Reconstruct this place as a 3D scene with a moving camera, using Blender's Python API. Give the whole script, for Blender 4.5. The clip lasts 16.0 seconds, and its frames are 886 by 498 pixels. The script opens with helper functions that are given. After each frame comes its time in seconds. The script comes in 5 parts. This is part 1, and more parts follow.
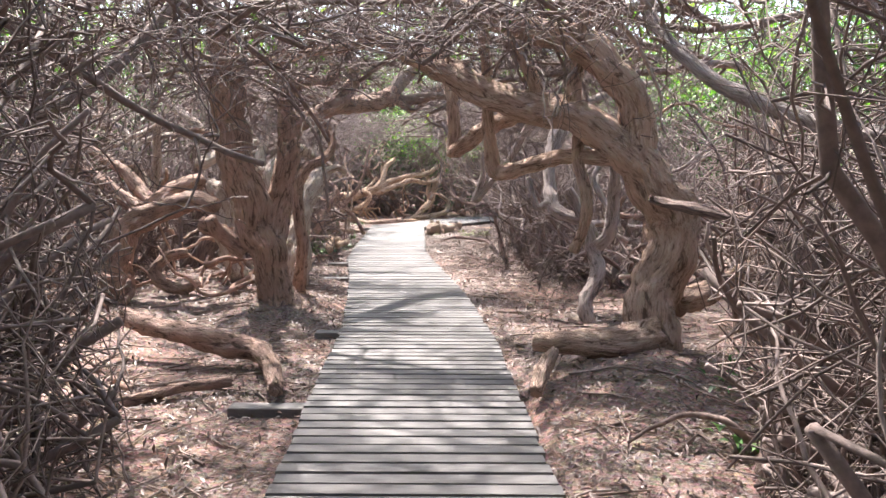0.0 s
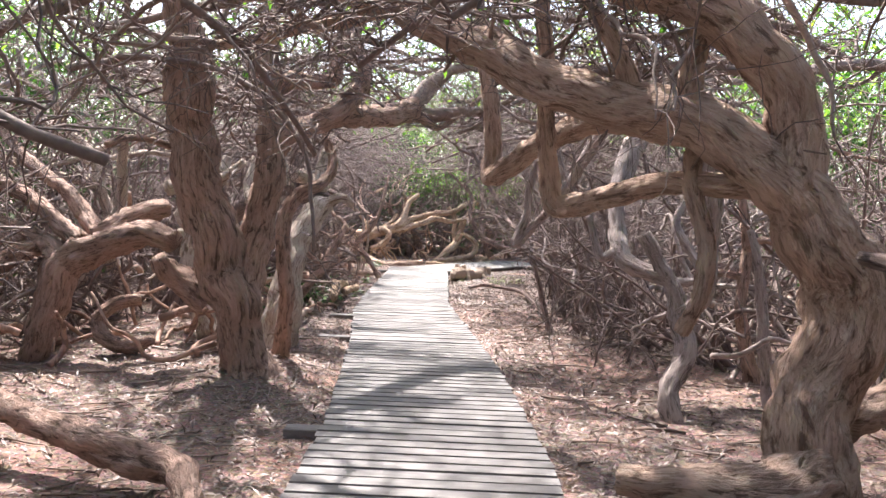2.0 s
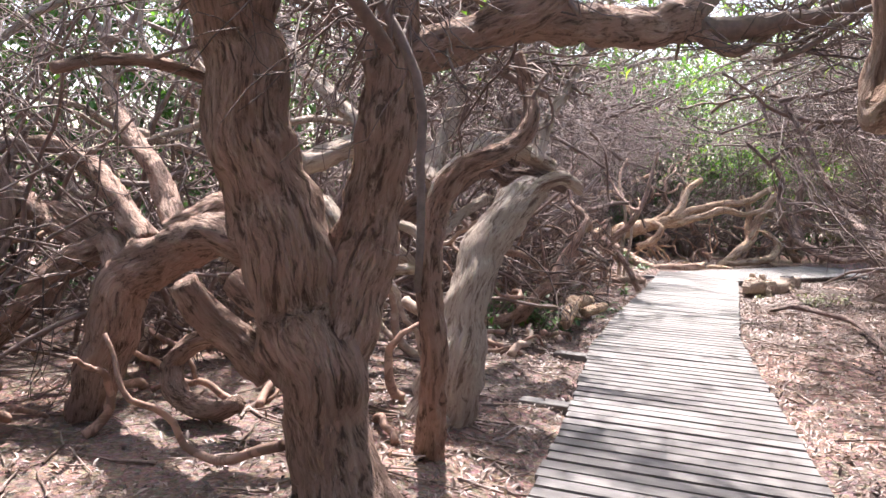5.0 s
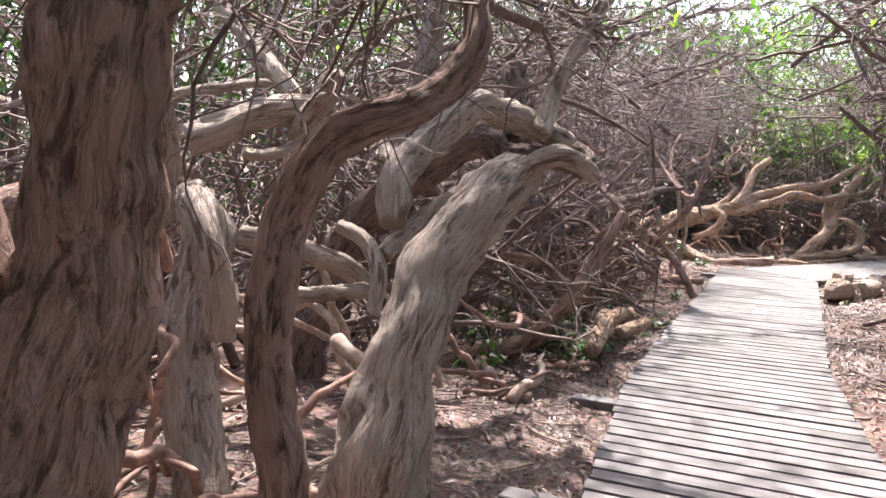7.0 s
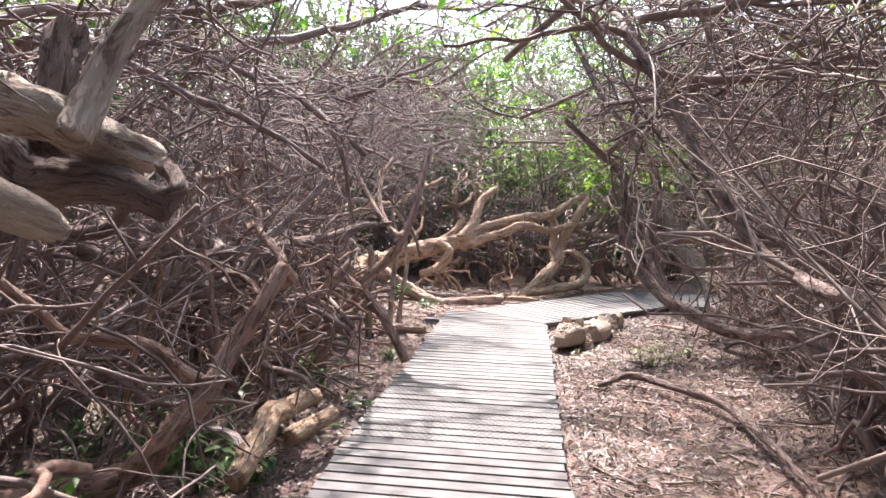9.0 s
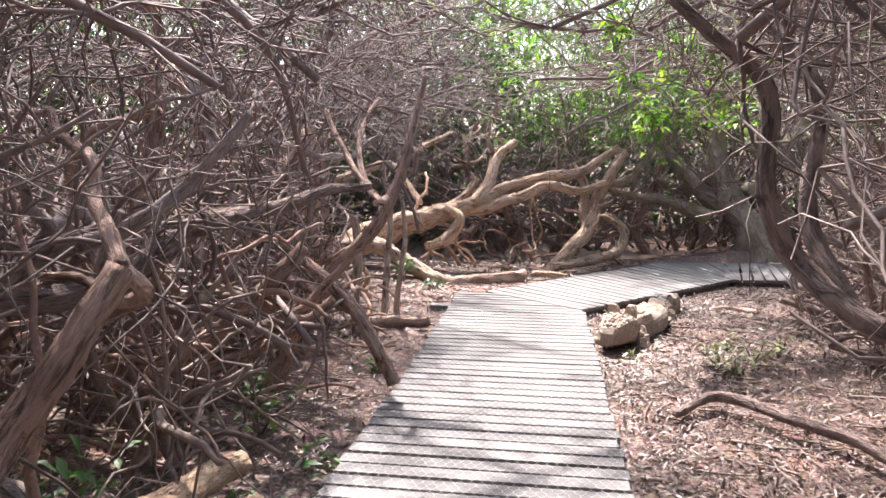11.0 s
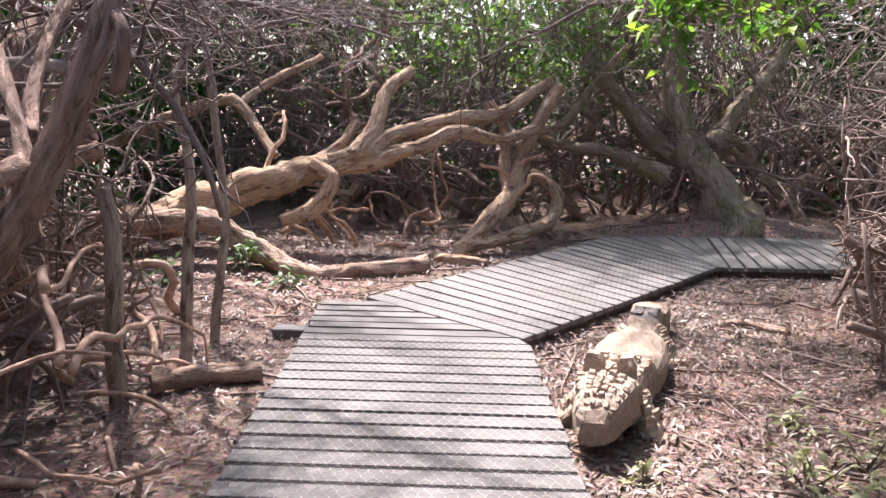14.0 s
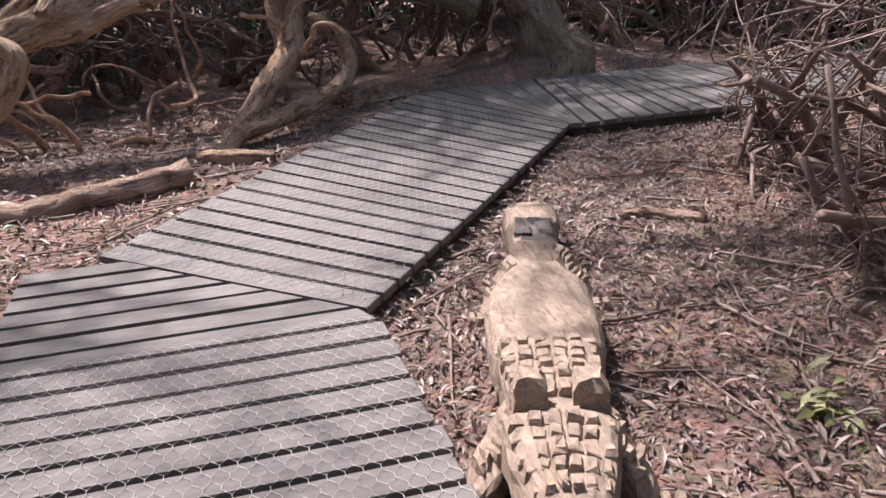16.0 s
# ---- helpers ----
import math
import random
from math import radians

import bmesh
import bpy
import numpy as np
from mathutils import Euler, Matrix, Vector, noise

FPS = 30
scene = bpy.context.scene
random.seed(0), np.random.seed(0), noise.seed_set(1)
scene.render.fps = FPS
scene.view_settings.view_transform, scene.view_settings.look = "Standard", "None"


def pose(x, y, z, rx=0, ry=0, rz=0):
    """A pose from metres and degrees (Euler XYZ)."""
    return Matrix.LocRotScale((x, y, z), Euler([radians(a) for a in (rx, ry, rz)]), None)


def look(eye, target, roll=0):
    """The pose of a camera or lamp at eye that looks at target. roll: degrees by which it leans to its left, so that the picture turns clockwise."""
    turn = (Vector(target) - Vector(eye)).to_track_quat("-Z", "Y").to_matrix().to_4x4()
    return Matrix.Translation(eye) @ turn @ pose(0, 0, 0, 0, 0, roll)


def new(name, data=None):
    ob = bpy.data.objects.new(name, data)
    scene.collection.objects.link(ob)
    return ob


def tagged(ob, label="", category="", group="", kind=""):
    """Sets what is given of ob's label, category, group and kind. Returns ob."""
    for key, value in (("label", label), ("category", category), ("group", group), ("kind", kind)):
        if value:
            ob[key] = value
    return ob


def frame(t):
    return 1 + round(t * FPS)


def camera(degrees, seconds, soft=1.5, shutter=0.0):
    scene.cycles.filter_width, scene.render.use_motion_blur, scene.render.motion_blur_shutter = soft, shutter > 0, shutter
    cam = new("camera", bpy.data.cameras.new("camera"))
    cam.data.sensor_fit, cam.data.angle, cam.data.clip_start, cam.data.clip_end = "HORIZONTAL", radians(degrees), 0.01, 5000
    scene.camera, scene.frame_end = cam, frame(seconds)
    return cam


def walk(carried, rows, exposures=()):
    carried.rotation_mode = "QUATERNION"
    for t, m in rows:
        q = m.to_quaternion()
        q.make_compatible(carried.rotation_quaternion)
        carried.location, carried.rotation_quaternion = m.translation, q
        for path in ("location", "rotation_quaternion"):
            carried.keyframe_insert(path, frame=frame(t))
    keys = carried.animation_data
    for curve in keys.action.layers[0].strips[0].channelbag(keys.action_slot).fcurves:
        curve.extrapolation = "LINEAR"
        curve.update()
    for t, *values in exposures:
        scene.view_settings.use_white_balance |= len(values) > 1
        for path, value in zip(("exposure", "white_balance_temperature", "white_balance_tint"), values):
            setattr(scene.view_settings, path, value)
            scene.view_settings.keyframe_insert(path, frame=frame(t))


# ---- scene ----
cam = camera(58.2, 16.0)
METRES, EYE, TILT, LEAN, TURN = 17.6, 1.5, 0.0, 0.0, 0.9
ROWS = [
    (0.0, 0.0, 0.0, 0.0, -0.01, -6.02, 0.06),
    (0.5, -0.006, 0.0326, -0.0002, -0.03, -2.29, -0.11),
    (1.0, -0.0042, 0.0676, -0.0032, 0.82, -2.85, 0.74),
    (1.5, -0.0045, 0.1015, -0.0041, 2.05, -2.78, 0.16),
    (2.0, -0.0025, 0.1335, -0.0047, 1.91, -3.16, -1.77),
    (2.5, -0.0022, 0.1671, -0.0048, 4.66, -5.46, -0.29),
    (3.0, -0.0045, 0.2, -0.0047, 4.57, -5.37, -0.87),
    (3.5, -0.0039, 0.2356, -0.0041, 4.88, -5.21, -1.22),
    (4.0, -0.0082, 0.2697, -0.0052, 6.19, -4.2, -1.39),
    (4.5, -0.008, 0.3058, -0.0063, 14.83, -4.27, -1.22),
    (4.7, -0.0092, 0.3185, -0.0059, 19.2, -4.2, -2.0),
    (6.8, -0.0237, 0.4388, -0.0058, 26.35, -7.45, -1.3),
    (7.0, -0.0243, 0.4512, -0.0053, 25.81, -5.9, -1.31),
    (7.5, -0.025, 0.4826, -0.0038, 18.21, -2.17, -1.06),
    (8.0, -0.0244, 0.5145, -0.0036, 11.67, -3.53, -1.31),
    (8.5, -0.0247, 0.5446, -0.0025, 11.04, -3.56, -1.28),
    (9.0, -0.0254, 0.5775, -0.0027, 7.93, -3.54, -1.4),
    (9.5, -0.0243, 0.6079, -0.0044, 7.88, -4.0, -1.74),
    (9.7, -0.0262, 0.6199, -0.0052, 7.78, -4.45, -1.45),
    (11.8, -0.0412, 0.7466, -0.0076, 9.45, -6.3, 0.4),
    (12.0, -0.0427, 0.758, -0.0073, 9.5, -6.08, 0.3),
    (12.5, -0.0476, 0.7892, -0.0069, 7.84, -5.35, -0.53),
    (13.0, -0.048, 0.822, -0.009, 6.95, -5.4, -0.57),
    (13.5, -0.0517, 0.8542, -0.0123, 5.62, -7.55, -0.37),
    (14.0, -0.0501, 0.8856, -0.0129, 1.56, -9.95, -0.73),
    (14.5, -0.0518, 0.9129, -0.0129, -3.81, -9.88, -0.7),
    (15.0, -0.0516, 0.9389, -0.0142, -11.11, -15.32, 3.19),
    (15.5, -0.0493, 0.9646, -0.015, -12.25, -21.7, 4.36),
    (16.0, -0.0513, 0.9942, -0.0149, -15.72, -21.95, 2.81),
]
EXPO = [(0.0, 2.05, 6500, 14), (4.7, 2.0, 6500, 17), (7.0, 1.9, 6500, 18), (9.7, 1.95, 6500, 17), (12.0, 1.95, 6500, 18), (14.0, 1.65, 6500, 19), (16.0, 0.9, 6500, 21)]
walk(cam, [(t, pose(0, 0, EYE, TILT, LEAN, TURN) @ pose(METRES * x, METRES * y, METRES * z, 90 + pitch, roll, yaw)) for t, x, y, z, yaw, pitch, roll in ROWS], EXPO)

# ---- light ----
SUN_EL, SUN_AZ = 58.0, -25.0      # elevation; azimuth from +y towards +x, where the sun stands
world = bpy.data.worlds.new("sky")
scene.world = world
world.use_nodes = True
wn = world.node_tree
sky = wn.nodes.new("ShaderNodeTexSky")
sky.sky_type = "NISHITA"
sky.sun_disc = False
sky.sun_elevation, sky.sun_rotation = radians(SUN_EL), radians(SUN_AZ)
sky.dust_density = 3.0
wn.nodes["Background"].inputs["Strength"].default_value = 0.15
wn.links.new(sky.outputs[0], wn.nodes["Background"].inputs["Color"])
sun_data = bpy.data.lights.new("sun", "SUN")
sun_data.energy, sun_data.angle, sun_data.color = 5.0, radians(1.5), (1.0, 0.96, 0.90)
sun = new("sun", sun_data)
sd = Vector((math.sin(radians(SUN_AZ)) * math.cos(radians(SUN_EL)), math.cos(radians(SUN_AZ)) * math.cos(radians(SUN_EL)), math.sin(radians(SUN_EL))))
sun.matrix_world = look(sd * 60 + Vector((0, 12, 0)), (0, 12, 0))



# ---- materials ----
def material(name):
    m = bpy.data.materials.new(name)
    m.use_nodes = True
    return m, m.node_tree, m.node_tree.nodes["Principled BSDF"]


def link(nt, a, b):
    nt.links.new(a, b)


def ramp(nt, fac, stops):
    r = nt.nodes.new("ShaderNodeValToRGB")
    while len(r.color_ramp.elements) < len(stops):
        r.color_ramp.elements.new(0.5)
    for e, (p, c) in zip(r.color_ramp.elements, stops):
        e.position, e.color = p, (*c, 1)
    link(nt, fac, r.inputs[0])
    return r.outputs[0]


def tex_noise(nt, vec, scale, detail=6.0, rough=0.6, distortion=0.0):
    n = nt.nodes.new("ShaderNodeTexNoise")
    n.inputs["Scale"].default_value, n.inputs["Detail"].default_value = scale, detail
    n.inputs["Roughness"].default_value, n.inputs["Distortion"].default_value = rough, distortion
    if vec is not None:
        link(nt, vec, n.inputs["Vector"])
    return n.outputs["Fac"]


def mapped(nt, out, scale):
    n = nt.nodes.new("ShaderNodeMapping")
    n.inputs["Scale"].default_value = scale
    link(nt, out, n.inputs["Vector"])
    return n.outputs[0]


def mix(nt, fac, a, b, blend="MIX"):
    n = nt.nodes.new("ShaderNodeMix")
    n.data_type, n.blend_type = "RGBA", blend
    if isinstance(fac, float):
        n.inputs[0].default_value = fac
    else:
        link(nt, fac, n.inputs[0])
    for s, v in ((n.inputs[6], a), (n.inputs[7], b)):
        if isinstance(v, tuple):
            s.default_value = (*v, 1)
        else:
            link(nt, v, s)
    return n.outputs[2]


def bump(nt, bsdf, height, strength, distance):
    b = nt.nodes.new("ShaderNodeBump")
    b.inputs["Strength"].default_value, b.inputs["Distance"].default_value = strength, distance
    link(nt, height, b.inputs["Height"])
    link(nt, b.outputs[0], bsdf.inputs["Normal"])


def coords(nt, kind="Object"):
    return nt.nodes.new("ShaderNodeTexCoord").outputs[kind]


def bark(name, dark, mid, light, patch, moss=None):
    """Flaking bark: ragged long plates, deep fissures along the limb, fibres and stains."""
    m, nt, b = material(name)
    dark, mid, light, patch = [tuple(v * 0.8 + 0.2 * (0.3 * c[0] + 0.6 * c[1] + 0.1 * c[2]) for v in c) for c in (dark, mid, light, patch)]
    uv = coords(nt, "UV")
    ob = coords(nt)
    fibre = tex_noise(nt, mapped(nt, uv, (30, 5, 1)), 1.0, 8, 0.7, 0.8)
    plate = tex_noise(nt, mapped(nt, uv, (10, 2.6, 1)), 1.0, 7, 0.65, 0.9)
    blotch = tex_noise(nt, ob, 9.0, 5, 0.65, 0.6)
    stain = tex_noise(nt, ob, 2.3, 4, 0.6)
    col = ramp(nt, fibre, [(0.37, dark), (0.48, mid), (0.60, light)])
    col = mix(nt, ramp(nt, blotch, [(0.46, (0, 0, 0)), (0.56, (0.85, 0.85, 0.85))]), col, mix(nt, 0.5, patch, light))
    col = mix(nt, ramp(nt, plate, [(0.50, (0, 0, 0)), (0.55, (0.7, 0.7, 0.7))]), col, mix(nt, 0.6, patch, light))
    flake = tex_noise(nt, mapped(nt, uv, (16, 2.2, 1)), 1.0, 8, 0.7, 0.4)
    col = mix(nt, ramp(nt, flake, [(0.54, (0, 0, 0)), (0.60, (0.65, 0.65, 0.65))]), col, light)
    col = mix(nt, ramp(nt, flake, [(0.38, (0.8, 0.8, 0.8)), (0.45, (0, 0, 0))]), col, mix(nt, 0.5, dark, mid))
    col = mix(nt, ramp(nt, plate, [(0.36, (0.9, 0.9, 0.9)), (0.44, (0, 0, 0))]), col, dark)
    col = mix(nt, ramp(nt, stain, [(0.5, (0.0, 0.0, 0.0)), (0.8, (0.45, 0.45, 0.45))]), col, dark)
    if moss:
        col = mix(nt, ramp(nt, tex_noise(nt, ob, 5.0, 6), [(0.45, (0, 0, 0)), (0.62, (0.7, 0.7, 0.7))]), col, moss)
    link(nt, col, b.inputs["Base Color"])
    b.inputs["Roughness"].default_value = 0.85
    b.inputs["Specular IOR Level"].default_value = 0.25
    h = mix(nt, 0.4, mix(nt, 0.5, fibre, flake), ramp(nt, plate, [(0.36, (0, 0, 0)), (0.46, (0.6, 0.6, 0.6)), (0.52, (0.6, 0.6, 0.6)), (0.56, (1, 1, 1))]))
    bump(nt, b, h, 1.0, 0.07)
    return m


BARK_BROWN = bark("bark_brown", (0.122, 0.068, 0.049), (0.355, 0.211, 0.154), (0.601, 0.410, 0.321), (0.464, 0.211, 0.136))
BARK_TAN = bark("bark_tan", (0.191, 0.105, 0.068), (0.546, 0.335, 0.234), (0.750, 0.558, 0.419), (0.573, 0.273, 0.173))
BARK_PALE = bark("bark_pale", (0.218, 0.137, 0.099), (0.573, 0.410, 0.321), (0.750, 0.658, 0.543), (0.491, 0.298, 0.210))
BARK_GREY = bark("bark_grey", (0.164, 0.124, 0.111), (0.410, 0.322, 0.296), (0.628, 0.521, 0.493), (0.382, 0.248, 0.197))
BARK_ORANGE = bark("bark_orange", (0.218, 0.099, 0.055), (0.628, 0.359, 0.210), (0.750, 0.595, 0.383), (0.628, 0.298, 0.148))
BARK_MOSS = bark("bark_mossy", (0.164, 0.105, 0.074), (0.382, 0.261, 0.186), (0.573, 0.422, 0.321), (0.328, 0.211, 0.136), (0.233, 0.211, 0.087))
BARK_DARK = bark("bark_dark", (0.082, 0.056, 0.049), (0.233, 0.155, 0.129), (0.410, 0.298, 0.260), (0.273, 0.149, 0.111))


def twig_material(name, a, b_, c):
    m, nt, b = material(name)
    ob = coords(nt)
    isl = nt.nodes.new("ShaderNodeNewGeometry").outputs["Random Per Island"]
    col = ramp(nt, isl, [(0.0, a), (0.5, b_), (1.0, c)])
    col = mix(nt, tex_noise(nt, ob, 30.0, 4), col, (0.07, 0.055, 0.05))
    link(nt, col, b.inputs["Base Color"])
    b.inputs["Roughness"].default_value = 0.8
    bump(nt, b, tex_noise(nt, ob, 90.0, 3), 0.6, 0.004)
    return m


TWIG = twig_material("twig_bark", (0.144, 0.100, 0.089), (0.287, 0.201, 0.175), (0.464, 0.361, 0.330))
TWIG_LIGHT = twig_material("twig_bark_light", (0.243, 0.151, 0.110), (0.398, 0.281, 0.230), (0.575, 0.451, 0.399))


def leaf_material(name, a, b_, c, through_light):
    m, nt, b = material(name)
    isl = nt.nodes.new("ShaderNodeNewGeometry").outputs["Random Per Island"]
    col = ramp(nt, isl, [(0.0, a), (0.6, b_), (1.0, c)])
    link(nt, col, b.inputs["Base Color"])
    b.inputs["Roughness"].default_value = 0.45
    tr = nt.nodes.new("ShaderNodeBsdfTranslucent")
    link(nt, mix(nt, 1.0, col, (1.0, 1.15, 0.55), "MULTIPLY"), tr.inputs["Color"])
    ms = nt.nodes.new("ShaderNodeMixShader")
    ms.inputs[0].default_value = through_light
    link(nt, b.outputs[0], ms.inputs[1])
    link(nt, tr.outputs[0], ms.inputs[2])
    link(nt, ms.outputs[0], nt.nodes["Material Output"].inputs["Surface"])
    return m


LEAF = leaf_material("rhododendron_leaf", (0.06, 0.15, 0.03), (0.13, 0.29, 0.05), (0.34, 0.46, 0.08), 0.5)
LEAF_LOW = leaf_material("undergrowth_leaf", (0.03, 0.08, 0.02), (0.06, 0.15, 0.03), (0.13, 0.24, 0.06), 0.3)
LEAF_DRY = leaf_material("wilting_leaf", (0.12, 0.13, 0.05), (0.22, 0.24, 0.10), (0.42, 0.40, 0.24), 0.2)
LITTER = leaf_material("dead_leaf", (0.060, 0.036, 0.030), (0.165, 0.105, 0.088), (0.36, 0.275, 0.24), 0.05)

m, nt, b = material("leaf_mould")
SOIL = m
ob = coords(nt)
big = tex_noise(nt, ob, 0.55, 5, 0.6)
fine = tex_noise(nt, mapped(nt, ob, (1, 1.6, 1)), 26.0, 8, 0.75, 0.8)
vor = nt.nodes.new("ShaderNodeTexVoronoi")
vor.inputs["Scale"].default_value = 34.0
link(nt, ob, vor.inputs["Vector"])
col = ramp(nt, fine, [(0.3, (0.045, 0.028, 0.023)), (0.5, (0.19, 0.12, 0.092)), (0.72, (0.37, 0.275, 0.235))])
col = mix(nt, ramp(nt, big, [(0.42, (0, 0, 0)), (0.62, (0.75, 0.75, 0.75))]), col, (0.29, 0.145, 0.10))
col = mix(nt, 0.25, col, vor.outputs["Color"], "OVERLAY")
hs = nt.nodes.new("ShaderNodeHueSaturation")
hs.inputs["Saturation"].default_value = 0.8
link(nt, col, hs.inputs["Color"])
link(nt, hs.outputs[0], b.inputs["Base Color"])
b.inputs["Roughness"].default_value = 0.95
bump(nt, b, mix(nt, 0.5, fine, vor.outputs["Distance"]), 1.0, 0.03)

m, nt, b = material("weathered_deck_board")
DECK = m
ob = coords(nt)
rnd = nt.nodes.new("ShaderNodeObjectInfo").outputs["Random"]
grain = tex_noise(nt, mapped(nt, ob, (6, 34, 20)), 1.0, 6, 0.65, 0.8)
stain = tex_noise(nt, coords(nt), 3.0, 5, 0.65)
col = ramp(nt, grain, [(0.3, (0.105, 0.095, 0.092)), (0.5, (0.155, 0.145, 0.142)), (0.75, (0.225, 0.213, 0.21))])
col = mix(nt, ramp(nt, rnd, [(0, (0, 0, 0)), (1, (0.5, 0.5, 0.5))]), col, (0.13, 0.12, 0.113))
col = mix(nt, ramp(nt, stain, [(0.45, (0, 0, 0)), (0.8, (0.6, 0.6, 0.6))]), col, (0.10, 0.085, 0.075))
link(nt, col, b.inputs["Base Color"])
b.inputs["Roughness"].default_value = 0.72
bump(nt, b, grain, 0.4, 0.005)

m, nt, b = material("dark_timber")
TIMBER = m
g = tex_noise(nt, mapped(nt, coords(nt), (6, 6, 40)), 1.0, 5)
link(nt, ramp(nt, g, [(0.3, (0.05, 0.04, 0.035)), (0.7, (0.15, 0.125, 0.11))]), b.inputs["Base Color"])
b.inputs["Roughness"].default_value = 0.9

m, nt, b = material("galvanised_wire")
WIRE = m
b.inputs["Base Color"].default_value = (0.46, 0.45, 0.44, 1)
b.inputs["Metallic"].default_value, b.inputs["Roughness"].default_value = 0.6, 0.6

m, nt, b = material("carved_wood")
CARVED = m
ob = coords(nt)
g = tex_noise(nt, mapped(nt, ob, (45, 14, 45)), 1.0, 8, 0.7, 1.0)
st = tex_noise(nt, ob, 5.0, 5, 0.6)
col = ramp(nt, g, [(0.30, (0.17, 0.115, 0.085)), (0.48, (0.35, 0.265, 0.205)), (0.70, (0.55, 0.44, 0.345))])
col = mix(nt, ramp(nt, st, [(0.45, (0, 0, 0)), (0.7, (0.7, 0.7, 0.7))]), col, (0.27, 0.21, 0.17))
link(nt, col, b.inputs["Base Color"])
b.inputs["Roughness"].default_value = 0.85
bump(nt, b, g, 0.9, 0.012)


m, nt, b = material("charred_wood")
CHARRED = m
g = tex_noise(nt, mapped(nt, coords(nt), (60, 12, 60)), 1.0, 6, 0.65, 0.6)
link(nt, ramp(nt, g, [(0.32, (0.05, 0.04, 0.04)), (0.6, (0.13, 0.11, 0.11)), (0.75, (0.30, 0.21, 0.15))]), b.inputs["Base Color"])
b.inputs["Roughness"].default_value = 0.7
bump(nt, b, g, 0.8, 0.008)


# ---- mesh helpers ----
def thing(name, label, category, group="", kind=""):
    return tagged(new(name), label, category, group, kind)


def mesh_object(name, verts, faces, mat, parent=None, label="", uvs=None, smooth=True):
    me = bpy.data.meshes.new(name)
    me.from_pydata(verts, [], faces)
    if uvs is not None:
        layer = me.uv_layers.new(name="UVMap")
        idx = np.zeros(len(me.loops), dtype=np.int32)
        me.loops.foreach_get("vertex_index", idx)
        layer.data.foreach_set("uv", np.asarray(uvs, dtype=np.float32)[idx].ravel())
    me.polygons.foreach_set("use_smooth", [smooth] * len(me.polygons))
    me.materials.append(mat)
    o = new(name, me)
    if parent is not None:
        o.parent = parent
    if label:
        o["label"] = label
    return o


def part(name, bm, mat, parent, label=""):
    me = bpy.data.meshes.new(name)
    bm.to_mesh(me)
    bm.free()
    me.materials.append(mat)
    o = new(name, me)
    o.parent = parent
    if label:
        o["label"] = label
    return o


def spline(pts, step):
    """Catmull-Rom through (x, y, z, r)."""
    p = np.array(pts, dtype=float)
    p = np.vstack([2 * p[0] - p[1], p, 2 * p[-1] - p[-2]])
    out = []
    for i in range(1, len(p) - 2):
        a, b_, c, d = p[i - 1:i + 3]
        n = max(2, int(np.linalg.norm(c[:3] - b_[:3]) / step))
        for k in range(n):
            u = k / n
            out.append(0.5 * ((2 * b_) + (c - a) * u + (2 * a - 5 * b_ + 4 * c - d) * u * u + (3 * b_ - a - 3 * c + d) * u ** 3))
    out.append(p[-2])
    return np.array(out)


def frames(path, carry=True):
    t = np.gradient(path, axis=0)
    t /= np.linalg.norm(t, axis=1, keepdims=True) + 1e-9
    ref = np.array([0.31, 0.2, 0.93]) if abs(t[0][2]) < 0.8 else np.array([0.95, 0.3, 0.1])
    n = ref - t * (t @ ref)[:, None]
    ln = np.linalg.norm(n, axis=1, keepdims=True)
    n = np.where(ln < 0.2, np.cross(t, [0.1, 1, 0.2]), n)
    if not carry:
        n = n / (np.linalg.norm(n, axis=1, keepdims=True) + 1e-9)
        return n, np.cross(t, n)
    for i in range(1, len(n)):
        v = n[i - 1] - t[i] * (n[i - 1] @ t[i])
        n[i] = v / (np.linalg.norm(v) + 1e-9)
    n[0] /= np.linalg.norm(n[0]) + 1e-9
    return n, np.cross(t, n)


GROWN = []


